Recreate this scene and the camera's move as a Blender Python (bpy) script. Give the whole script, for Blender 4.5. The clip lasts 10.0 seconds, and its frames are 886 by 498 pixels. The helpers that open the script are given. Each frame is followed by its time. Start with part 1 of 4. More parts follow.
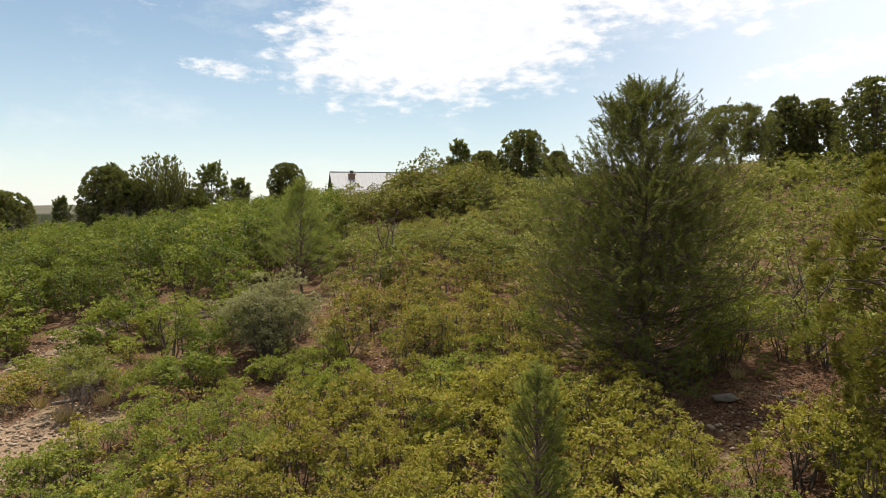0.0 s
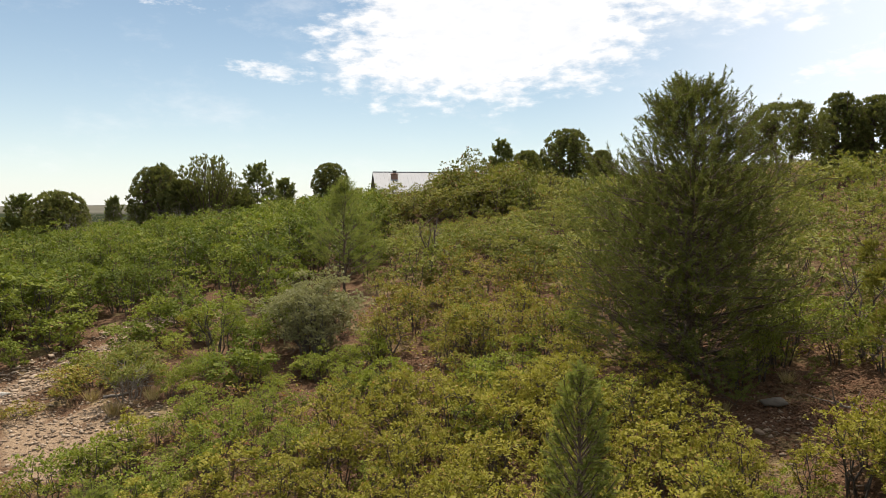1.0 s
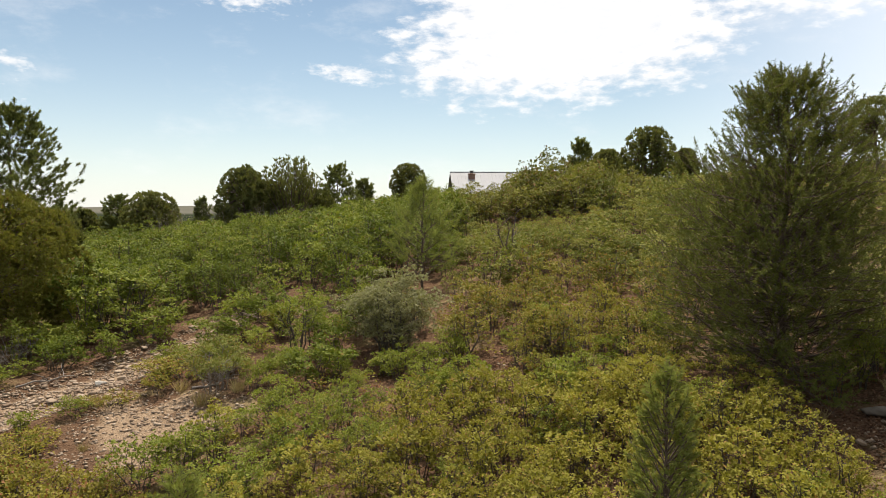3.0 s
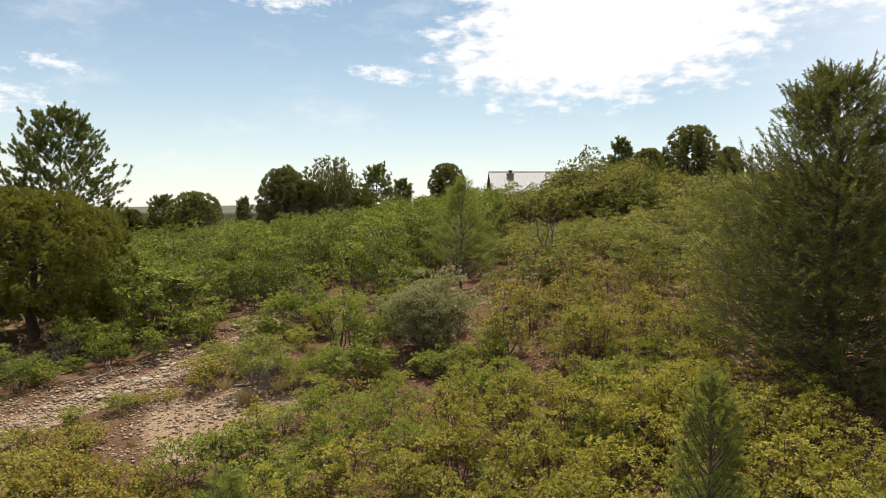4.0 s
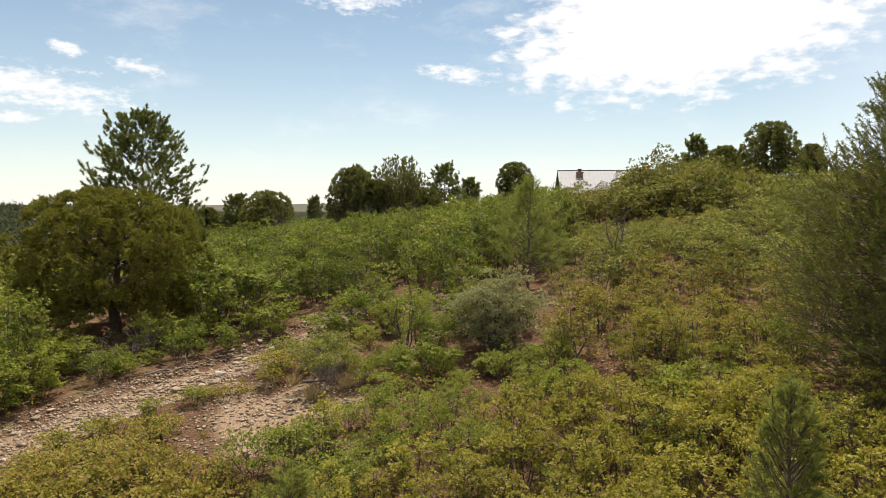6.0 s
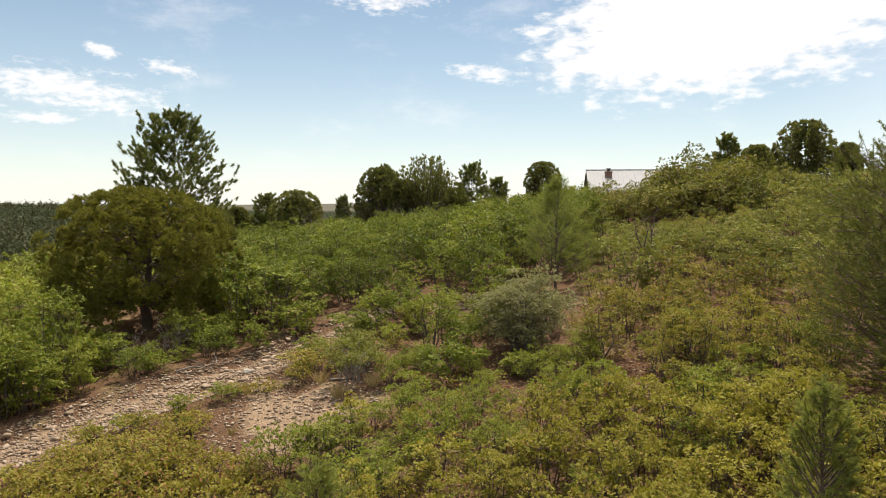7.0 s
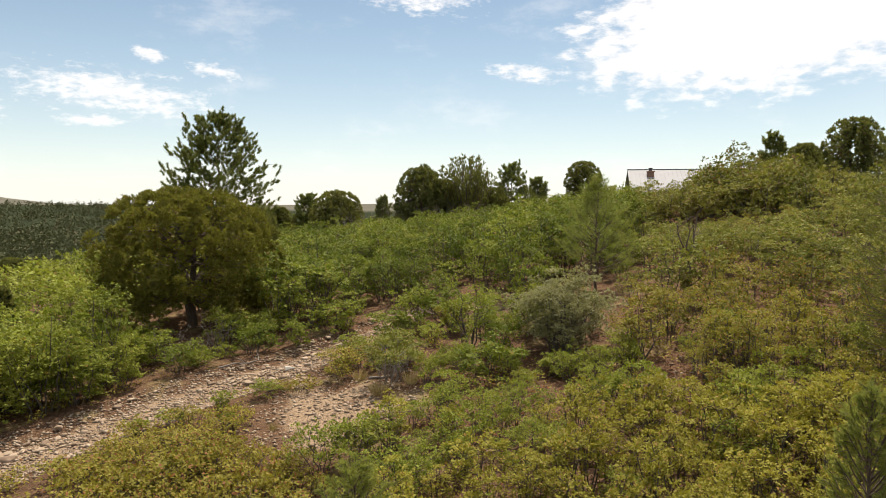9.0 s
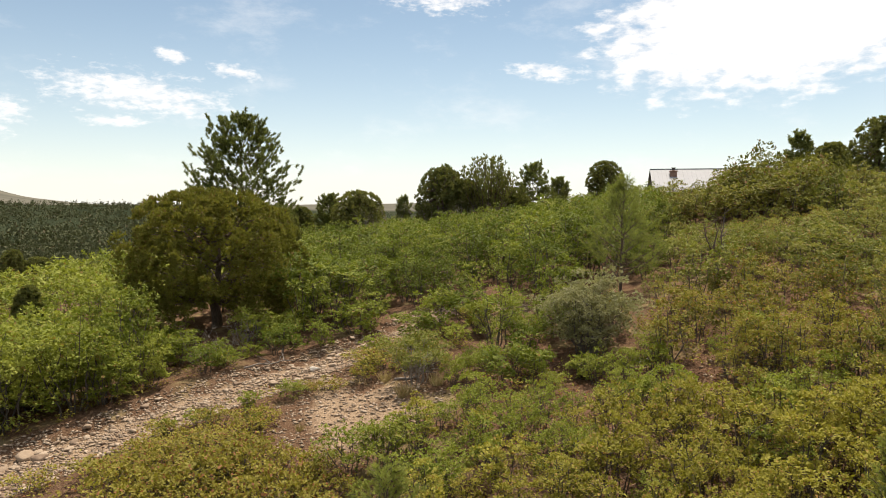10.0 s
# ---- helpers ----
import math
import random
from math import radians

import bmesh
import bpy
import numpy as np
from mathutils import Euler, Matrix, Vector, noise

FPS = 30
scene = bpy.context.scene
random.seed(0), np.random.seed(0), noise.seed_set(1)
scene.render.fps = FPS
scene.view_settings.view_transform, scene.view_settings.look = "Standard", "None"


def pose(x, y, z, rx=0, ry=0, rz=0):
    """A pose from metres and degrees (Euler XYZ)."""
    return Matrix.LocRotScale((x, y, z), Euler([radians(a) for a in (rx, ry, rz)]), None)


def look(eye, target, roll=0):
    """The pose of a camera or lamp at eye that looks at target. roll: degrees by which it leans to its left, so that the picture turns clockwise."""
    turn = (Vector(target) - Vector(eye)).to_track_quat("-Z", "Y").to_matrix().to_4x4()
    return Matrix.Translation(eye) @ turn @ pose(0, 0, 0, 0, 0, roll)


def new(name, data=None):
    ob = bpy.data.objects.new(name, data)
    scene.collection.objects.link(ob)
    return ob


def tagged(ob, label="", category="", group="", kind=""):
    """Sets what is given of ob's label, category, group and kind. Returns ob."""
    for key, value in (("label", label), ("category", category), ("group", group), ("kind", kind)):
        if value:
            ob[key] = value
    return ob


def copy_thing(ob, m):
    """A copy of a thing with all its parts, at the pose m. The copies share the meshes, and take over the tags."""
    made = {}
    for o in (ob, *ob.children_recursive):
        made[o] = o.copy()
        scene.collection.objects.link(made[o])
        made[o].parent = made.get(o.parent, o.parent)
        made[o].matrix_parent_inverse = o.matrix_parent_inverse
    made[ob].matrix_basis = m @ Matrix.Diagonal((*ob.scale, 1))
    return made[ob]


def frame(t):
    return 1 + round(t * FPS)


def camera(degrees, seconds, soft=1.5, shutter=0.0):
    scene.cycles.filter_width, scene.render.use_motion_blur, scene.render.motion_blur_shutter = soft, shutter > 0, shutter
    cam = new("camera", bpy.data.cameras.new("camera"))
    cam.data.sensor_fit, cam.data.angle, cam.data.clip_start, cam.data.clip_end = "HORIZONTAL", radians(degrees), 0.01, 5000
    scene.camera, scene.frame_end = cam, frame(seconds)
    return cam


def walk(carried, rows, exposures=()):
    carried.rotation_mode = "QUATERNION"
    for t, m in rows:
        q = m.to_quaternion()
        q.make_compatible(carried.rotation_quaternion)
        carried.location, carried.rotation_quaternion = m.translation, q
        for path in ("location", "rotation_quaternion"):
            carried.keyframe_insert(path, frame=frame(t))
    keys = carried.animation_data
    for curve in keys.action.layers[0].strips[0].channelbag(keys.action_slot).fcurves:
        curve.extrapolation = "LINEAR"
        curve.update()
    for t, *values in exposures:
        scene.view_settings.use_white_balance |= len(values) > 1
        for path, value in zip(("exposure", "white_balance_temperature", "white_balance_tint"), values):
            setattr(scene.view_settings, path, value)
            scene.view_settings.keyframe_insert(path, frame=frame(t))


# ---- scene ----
# ---------------------------------------------------------------- camera
cam = camera(62.85, 10.0, soft=0.75)
ROWS = [  # seconds, x, y, z, yaw, pitch, roll
    (0.0, -0.006, 0.043, 5.054, -0.04, -3.35, -0.09), (0.5, -0.003, 0.054, 5.037, 1.71, -3.34, -0.04),
    (1.0, -0.005, 0.070, 5.030, 3.29, -3.34, -0.04), (1.5, -0.046, 0.106, 5.005, 4.78, -3.29, -0.03),
    (2.0, -0.100, 0.121, 4.944, 6.29, -3.31, -0.06), (2.5, -0.068, 0.168, 4.941, 7.77, -3.30, -0.05),
    (4.0, -0.116, 0.171, 4.988, 12.32, -3.31, -0.04), (4.5, -0.098, 0.189, 4.988, 13.61, -3.36, -0.01),
    (5.0, -0.094, 0.208, 4.969, 14.91, -3.37, 0.02), (5.5, -0.113, 0.234, 5.005, 16.32, -3.38, 0.02),
    (7.0, -0.094, 0.294, 4.986, 19.87, -3.43, 0.11), (7.5, -0.117, 0.287, 4.992, 20.65, -3.40, 0.08),
    (8.0, -0.101, 0.250, 4.971, 21.45, -3.40, 0.09), (8.5, -0.060, 0.240, 4.972, 22.32, -3.41, 0.13),
    (9.0, -0.054, 0.255, 4.972, 22.99, -3.42, 0.10), (9.5, -0.159, 0.270, 5.003, 23.83, -3.44, 0.11),
    (10.0, -0.258, 0.266, 5.003, 24.50, -3.45, 0.10)]
walk(cam, [(t, pose(x, y, z, 90 + p, -r, a)) for t, x, y, z, a, p, r in ROWS], exposures=[(0.0, 0.75, 6500, 10), (10.0, 0.86, 6750, 11)])

# ---------------------------------------------------------------- sky and sun
SUN_AZ, SUN_EL = -8.0, 67.0  # degrees clockwise from +y, degrees above the ground
world = bpy.data.worlds.new("sky")
scene.world = world
world.use_nodes = True


class Nodes:
    """Small helper to write node graphs as expressions."""

    def __init__(self, tree):
        self.tree = tree

    def add(self, kind, *ins, out=0, **props):
        n = self.tree.nodes.new(kind)
        for k, v in props.items():
            setattr(n, k, v)
        for i, v in enumerate(ins):
            if v is None:
                continue
            if isinstance(v, bpy.types.NodeSocket):
                self.tree.links.new(v, n.inputs[i])
            else:
                n.inputs[i].default_value = v
        return n.outputs[out]

    def math(self, op, *ins):
        return self.add("ShaderNodeMath", *ins, operation=op)

    def vmath(self, op, *ins):
        return self.add("ShaderNodeVectorMath", *ins, operation=op)

    def noise(self, vec, scale, detail=4.0, rough=0.55, out=0):
        n = self.tree.nodes.new("ShaderNodeTexNoise")
        self.tree.links.new(vec, n.inputs["Vector"])
        n.inputs["Scale"].default_value, n.inputs["Detail"].default_value, n.inputs["Roughness"].default_value = scale, detail, rough
        return n.outputs[out]

    def mix(self, fac, a, b):
        n = self.tree.nodes.new("ShaderNodeMix")
        n.data_type = "RGBA"
        for i, v in ((0, fac), (6, a), (7, b)):
            if isinstance(v, bpy.types.NodeSocket):
                self.tree.links.new(v, n.inputs[i])
            else:
                n.inputs[i].default_value = v if i == 0 else (*v, 1.0)
        return n.outputs[2]

    def ramp(self, fac, *stops):
        n = self.tree.nodes.new("ShaderNodeValToRGB")
        self.tree.links.new(fac, n.inputs[0])
        e = n.color_ramp.elements
        while len(e) < len(stops):
            e.new(0.5)
        for el, (p, c) in zip(e, stops):
            el.position, el.color = p, (*c, 1.0)
        return n.outputs[0]

    def smooth(self, v, a, b):
        n = self.tree.nodes.new("ShaderNodeMapRange")
        n.interpolation_type = "SMOOTHSTEP"
        self.tree.links.new(v, n.inputs[0])
        n.inputs[1].default_value, n.inputs[2].default_value = a, b
        return n.outputs[0]


def build_sky():
    world.node_tree.nodes.clear()
    g = Nodes(world.node_tree)
    way = g.add("ShaderNodeTexCoord")
    xyz = world.node_tree.nodes.new("ShaderNodeSeparateXYZ")
    world.node_tree.links.new(way, xyz.inputs[0])
    x, y, z = xyz.outputs
    sky = g.add("ShaderNodeTexSky", sky_type="NISHITA", sun_disc=False, sun_elevation=radians(SUN_EL),
                sun_rotation=radians(SUN_AZ), altitude=1800.0, air_density=1.0, dust_density=1.2, ozone_density=1.3)
    az = g.math("MULTIPLY", g.math("ARCTAN2", x, y), 57.3)
    el = g.math("MULTIPLY", g.math("ARCSINE", z), 57.3)
    deg = g.add("ShaderNodeCombineXYZ", az, g.math("MULTIPLY", el, 2.2), 0.0)
    coarse = g.noise(deg, 0.16, 6.0, 0.6)
    fine = g.noise(deg, 0.5, 7.0, 0.58)
    rag = g.math("ADD", g.math("MULTIPLY", g.math("SUBTRACT", coarse, 0.5), 1.7), g.math("MULTIPLY", g.math("SUBTRACT", fine, 0.5), 2.0))
    # banks of cloud: azimuth, elevation, half width, half height, lean
    banks = [(0.5, 13.8, 15.0, 6.6, 0.08), (19.0, 18.6, 22.0, 6.0, 0.0), (29.0, 10.2, 8.0, 1.5, 0.16), (-16.5, 10.2, 4.0, 0.9, -0.1),
             (-25.0, 16.0, 6.5, 1.9, -0.08), (-47.0, 8.0, 8.5, 2.1, -0.1), (-40.2, 9.8, 2.4, 0.7, -0.15), (-44.6, 10.7, 2.0, 0.6, -0.2),
             (-57.0, 6.2, 4.0, 2.0, 0.0), (-48.5, 6.0, 3.0, 0.6, 0.0), (30.0, 14.6, 3.5, 1.0, 0.1), (23.0, 12.6, 2.2, 0.7, 0.15),
             (75.0, 14.0, 25.0, 5.0, 0.0), (-95.0, 14.0, 25.0, 5.0, 0.0), (150.0, 15.0, 35.0, 6.0, 0.0)]
    fray = g.math("ADD", g.math("MULTIPLY", g.math("SUBTRACT", fine, 0.5), 1.8), g.math("MULTIPLY", g.math("SUBTRACT", g.noise(deg, 1.5, 6.0, 0.55), 0.5), 1.2))
    groups = {True: None, False: None}
    for a, e, w, h, lean in banks:
        da = g.math("SUBTRACT", az, a)
        de = g.math("SUBTRACT", g.math("SUBTRACT", el, e), g.math("MULTIPLY", da, lean))
        da, de = g.math("DIVIDE", da, w), g.math("DIVIDE", de, h)
        d = g.math("SUBTRACT", 1.0, g.math("SQRT", g.math("ADD", g.math("MULTIPLY", da, da), g.math("MULTIPLY", de, de))))
        d = g.math("MULTIPLY", d, 1.9) if w > 12 else g.math("SUBTRACT", d, 0.08)
        groups[w > 12] = d if groups[w > 12] is None else g.math("MAXIMUM", groups[w > 12], d)
    mask = g.math("MAXIMUM", g.smooth(g.math("ADD", groups[True], g.math("MULTIPLY", rag, 0.95)), 0.0, 0.75),
                  g.math("MULTIPLY", g.smooth(g.math("ADD", groups[False], fray), 0.05, 0.85), 0.85))
    thin = g.math("MULTIPLY", g.smooth(g.noise(deg, 0.11, 6.0, 0.65), 0.5, 0.75), 0.3)
    mask = g.math("MAXIMUM", mask, thin)
    # broken cloud above and behind the view, added for fill light
    dome = g.vmath("DIVIDE", way, g.math("ADD", g.math("MAXIMUM", z, 0.0), 0.25))
    broken = g.smooth(g.noise(dome, 1.6, 6.0, 0.6), 0.42, 0.56)
    mask = g.math("MAXIMUM", mask, g.math("MULTIPLY", broken, g.smooth(el, 19.0, 26.0)))
    haze = g.math("POWER", 2.718, g.math("MULTIPLY", g.math("MAXIMUM", el, 0.0), -0.17))
    base = g.mix(g.math("MULTIPLY", haze, 0.75), g.vmath("MULTIPLY", sky, (1.14, 1.13, 0.98)), (8.35, 8.4, 8.4))
    veil = g.math("MULTIPLY", g.smooth(az, 2.0, 32.0), g.math("SUBTRACT", 0.75, g.math("MULTIPLY", g.smooth(az, 60.0, 110.0), 0.75)))
    base = g.mix(veil, base, (9.6, 10.0, 10.6))
    cloud = g.mix(g.smooth(fine, 0.35, 0.65), (8.5, 8.55, 8.7), (9.7, 9.6, 9.5))
    # unseen cloud overhead made brighter to lift the fill
    cloud = g.mix(g.smooth(el, 18.0, 28.0), cloud, (12.4, 12.3, 12.1))
    col = g.mix(g.math("MULTIPLY", mask, 0.97), base, cloud)
    bg = g.add("ShaderNodeBackground", col, 0.069)
    out = world.node_tree.nodes.new("ShaderNodeOutputWorld")
    world.node_tree.links.new(bg, out.inputs[0])


build_sky()
sun_data = bpy.data.lights.new("sun", "SUN")
sun_data.energy, sun_data.angle, sun_data.color = 4.15, radians(1.5), (1.0, 0.912, 0.79)
sun = new("sun", sun_data)
_a, _e = radians(SUN_AZ), radians(SUN_EL)
SUN_WAY = Vector((math.sin(_a) * math.cos(_e), math.cos(_a) * math.cos(_e), math.sin(_e)))
sun.matrix_world = look(SUN_WAY * 60, (0, 0, 0))

# ---------------------------------------------------------------- materials


def material(name):
    m = bpy.data.materials.new(name)
    m.use_nodes = True
    m.node_tree.nodes.clear()
    return m, Nodes(m.node_tree)


def finish(m, g, shader):
    out = g.tree.nodes.new("ShaderNodeOutputMaterial")
    g.tree.links.new(shader, out.inputs[0])
    return m


def principled(g, colour, rough, bump=None, dist=0.01, strength=0.6, spec=0.5, metal=0.0):
    n = g.tree.nodes.new("ShaderNodeBsdfPrincipled")
    for key, v in (("Base Color", colour), ("Roughness", rough), ("Specular IOR Level", spec), ("Metallic", metal)):
        if isinstance(v, bpy.types.NodeSocket):
            g.tree.links.new(v, n.inputs[key])
        else:
            n.inputs[key].default_value = (*v, 1.0) if key == "Base Color" else v
    if bump is not None:
        b = g.tree.nodes.new("ShaderNodeBump")
        b.inputs["Strength"].default_value, b.inputs["Distance"].default_value = strength, dist
        g.tree.links.new(bump, b.inputs["Height"])
        g.tree.links.new(b.outputs[0], n.inputs["Normal"])
    return n.outputs[0]


def leaf_material(name, dark, mid, light, odd, odd_share=0.06, glow=0.30, rough=0.62):
    """Foliage: every leaf its own tone, every shrub its own cast, some leaves turned."""
    m, g = material(name)
    isle = g.add("ShaderNodeNewGeometry", out=8)
    obj = g.add("ShaderNodeObjectInfo", out=5)
    place = g.add("ShaderNodeNewGeometry", out=0)
    patch = g.noise(place, 0.35, 3.0)
    cast = g.add("ShaderNodeAttribute", attribute_name="cast", out=2)
    clump = g.noise(place, 2.6, 2.0)
    v = g.math("ADD", g.math("MULTIPLY", isle, 0.24), g.math("ADD", g.math("MULTIPLY", obj, 0.3), g.math("MULTIPLY", patch, 0.35)))
    v = g.math("ADD", v, g.math("MULTIPLY", g.math("SUBTRACT", clump, 0.33), 0.5))
    v = g.math("ADD", v, g.math("MULTIPLY", cast, 0.4))
    col = g.ramp(v, (0.12, dark), (0.5, mid), (0.95, light))
    pick = g.math("GREATER_THAN", g.math("FRACT", g.math("MULTIPLY", isle, 37.3)), 1.0 - odd_share)
    col = g.mix(pick, col, odd)
    p = principled(g, col, rough, spec=0.1)
    t = g.add("ShaderNodeBsdfTranslucent", g.vmath("MULTIPLY", col, (1.25, 1.3, 0.7)))
    return finish(m, g, g.add("ShaderNodeMixShader", glow, p, t))


def bark_material(name, dark, light):
    m, g = material(name)
    c = g.add("ShaderNodeTexCoord", out=3)
    n = g.noise(g.vmath("MULTIPLY", c, (1.0, 1.0, 0.25)), 30.0, 5.0)
    big = g.noise(c, 3.0, 2.0)
    col = g.ramp(g.math("ADD", g.math("MULTIPLY", n, 0.7), g.math("MULTIPLY", big, 0.3)), (0.3, dark), (0.7, light))
    return finish(m, g, principled(g, col, 0.9, n, 0.02, 0.8, 0.2))


OAK_NEAR = leaf_material("oak_leaf_yellow_green", (0.131, 0.123, 0.019), (0.219, 0.201, 0.032), (0.311, 0.275, 0.053), (0.28, 0.175, 0.055))
OAK_GREEN = leaf_material("oak_leaf_green", (0.093, 0.118, 0.019), (0.166, 0.190, 0.029), (0.245, 0.263, 0.051), (0.22, 0.15, 0.045), 0.03)
OAK_BAND = leaf_material("oak_leaf_deep_green", (0.077, 0.100, 0.016), (0.144, 0.171, 0.028), (0.227, 0.247, 0.048), (0.19, 0.135, 0.045), 0.03)
OAK_BROWN = leaf_material("oak_leaf_olive_brown", (0.105, 0.103, 0.019), (0.184, 0.171, 0.030), (0.262, 0.229, 0.050), (0.27, 0.15, 0.055), 0.12)
OAK_UPPER = leaf_material("oak_leaf_dull_yellow_green", (0.092, 0.105, 0.023), (0.153, 0.164, 0.037), (0.223, 0.221, 0.060), (0.22, 0.15, 0.055), 0.07)
OAK_LOW = leaf_material("low_scrub_leaf", (0.128, 0.116, 0.022), (0.207, 0.182, 0.033), (0.286, 0.242, 0.053), (0.22, 0.10, 0.045), 0.12)
OAK_DARK = leaf_material("oak_leaf_dark_olive", (0.065, 0.072, 0.017), (0.12, 0.122, 0.029), (0.19, 0.183, 0.045), (0.17, 0.10, 0.045), 0.08)
GREY_LEAF = leaf_material("mahogany_leaf_grey_green", (0.14, 0.14, 0.075), (0.24, 0.232, 0.125), (0.34, 0.325, 0.185), (0.17, 0.15, 0.07), 0.05, 0.34)
PINE_NEEDLE = leaf_material("pinyon_needle", (0.064, 0.076, 0.02), (0.115, 0.128, 0.034), (0.178, 0.182, 0.052), (0.16, 0.11, 0.042), 0.04, 0.34)
YOUNG_NEEDLE = leaf_material("young_pine_needle", (0.135, 0.16, 0.045), (0.21, 0.232, 0.07), (0.29, 0.295, 0.10), (0.25, 0.19, 0.065), 0.04, 0.48)
PONDEROSA = leaf_material("ponderosa_needle", (0.075, 0.09, 0.03), (0.125, 0.142, 0.048), (0.19, 0.20, 0.07), (0.15, 0.12, 0.05), 0.03, 0.42)
JUNIPER = leaf_material("juniper_scale_leaf", (0.085, 0.088, 0.019), (0.155, 0.15, 0.031), (0.24, 0.215, 0.049), (0.155, 0.10, 0.04), 0.06, 0.34)
JUNIPER_FAR = leaf_material("juniper_dark_scale_leaf", (0.07, 0.077, 0.028), (0.115, 0.12, 0.042), (0.17, 0.168, 0.058), (0.125, 0.09, 0.042), 0.04, 0.42)
# far woods: distance haze is put into the colour, paler and greyer
HAZY_FOREST = leaf_material("hazy_far_forest", (0.048, 0.054, 0.028), (0.074, 0.08, 0.04), (0.11, 0.112, 0.056), (0.09, 0.07, 0.04), 0.06, 0.1, 0.8)
OAK_BARK = bark_material("oak_bark", (0.045, 0.036, 0.028), (0.13, 0.11, 0.09))
GREY_TWIG = bark_material("grey_twig", (0.12, 0.10, 0.085), (0.27, 0.24, 0.21))
DARK_TWIG = bark_material("dark_grey_twig", (0.06, 0.05, 0.042), (0.15, 0.13, 0.115))
PINE_BARK = bark_material("pine_bark", (0.05, 0.035, 0.025), (0.16, 0.12, 0.09))
DEAD_WOOD = bark_material("dead_wood", (0.06, 0.045, 0.035), (0.15, 0.12, 0.10))
DRY_GRASS = leaf_material("dry_grass", (0.22, 0.16, 0.08), (0.34, 0.26, 0.14), (0.45, 0.37, 0.22), (0.2, 0.2, 0.07), 0.1, 0.25, 0.8)
LITTER = leaf_material("fallen_leaf", (0.075, 0.036, 0.02), (0.14, 0.072, 0.04), (0.22, 0.13, 0.08), (0.25, 0.18, 0.12), 0.06, 0.05, 0.8)


def stone_material(name, a, b, c):
    m, g = material(name)
    o = g.add("ShaderNodeTexCoord", out=3)
    isle = g.math("FRACT", g.math("ADD", g.add("ShaderNodeNewGeometry", out=8), g.add("ShaderNodeObjectInfo", out=5)))
    n = g.noise(o, 14.0, 6.0)
    col = g.ramp(g.math("ADD", g.math("MULTIPLY", isle, 0.65), g.math("MULTIPLY", n, 0.35)), (0.15, a), (0.5, b), (0.85, c))
    return finish(m, g, principled(g, col, 0.85, n, 0.02, 0.5, 0.3))


STONE = stone_material("wash_stone", (0.15, 0.098, 0.065), (0.25, 0.183, 0.125), (0.35, 0.275, 0.2))
PALE_STONE = stone_material("pale_boulder", (0.48, 0.44, 0.38), (0.55, 0.50, 0.44), (0.62, 0.57, 0.5))
DARK_STONE = stone_material("dark_boulder", (0.07, 0.058, 0.045), (0.11, 0.09, 0.07), (0.16, 0.135, 0.105))


def ground_material():
    m, g = material("hillside_soil")
    p = g.add("ShaderNodeNewGeometry", out=0)
    bare = g.add("ShaderNodeAttribute", attribute_name="bare", out=2)
    far = g.add("ShaderNodeAttribute", attribute_name="far", out=2)
    n1, n2, n3 = g.noise(p, 0.9, 5.0), g.noise(p, 14.0, 8.0, 0.78), g.noise(p, 60.0, 4.0)
    litter = g.ramp(n2, (0.3, (0.055, 0.032, 0.02)), (0.5, (0.115, 0.068, 0.042)), (0.72, (0.23, 0.155, 0.10)))
    dust = g.ramp(n2, (0.3, (0.15, 0.10, 0.062)), (0.5, (0.275, 0.195, 0.128)), (0.72, (0.39, 0.30, 0.21)))
    duff = g.ramp(n1, (0.35, (0.10, 0.085, 0.03)), (0.65, (0.2, 0.15, 0.08)))
    floor = g.mix(g.smooth(n1, 0.5, 0.68), litter, duff)
    col = g.mix(g.smooth(g.math("ADD", bare, g.math("MULTIPLY", g.math("SUBTRACT", n1, 0.5), 0.9)), 0.3, 0.62), floor, dust)
    pebble = g.add("ShaderNodeTexVoronoi", p, None, 16.0, out=0)
    wild = g.ramp(g.noise(p, 0.012, 6.0), (0.4, (0.022, 0.028, 0.016)), (0.6, (0.032, 0.038, 0.022)), (0.78, (0.11, 0.09, 0.065)))
    wild = g.mix(g.add("ShaderNodeAttribute", attribute_name="grassland", out=2), wild, g.ramp(g.noise(p, 0.004, 5.0), (0.3, (0.075, 0.075, 0.06)), (0.7, (0.135, 0.125, 0.10))))
    col = g.mix(far, col, wild)
    h = g.math("ADD", g.math("MULTIPLY", n3, 0.5), g.math("ADD", n2, g.math("MULTIPLY", pebble, -0.6)))
    return finish(m, g, principled(g, col, 1.0, h, 0.05, 0.9, 0.0))


SOIL = ground_material()

# ---------------------------------------------------------------- mesh helpers
rng = np.random.default_rng(7)


def np_mesh(name, verts, faces, mat, attrs=()):
    """One mesh from an (n, 3) array and an (m, k) array of corners."""
    me = bpy.data.meshes.new(name)
    verts, faces = np.asarray(verts, np.float32), np.asarray(faces, np.int32)
    m, k = faces.shape
    me.vertices.add(len(verts))
    me.vertices.foreach_set("co", verts.ravel())
    me.loops.add(m * k)
    me.loops.foreach_set("vertex_index", faces.ravel())
    me.polygons.add(m)
    me.polygons.foreach_set("loop_start", np.arange(0, m * k, k, dtype=np.int32))
    me.materials.append(mat)
    for key, vals in attrs:
        at = me.attributes.new(key, "FLOAT", "POINT")
        at.data.foreach_set("value", np.asarray(vals, np.float32))
    me.update()
    me.validate()
    return me


def part(name, me, parent, label=""):
    ob = new(name, me)
    ob.parent = parent
    return tagged(ob, label) if label else ob


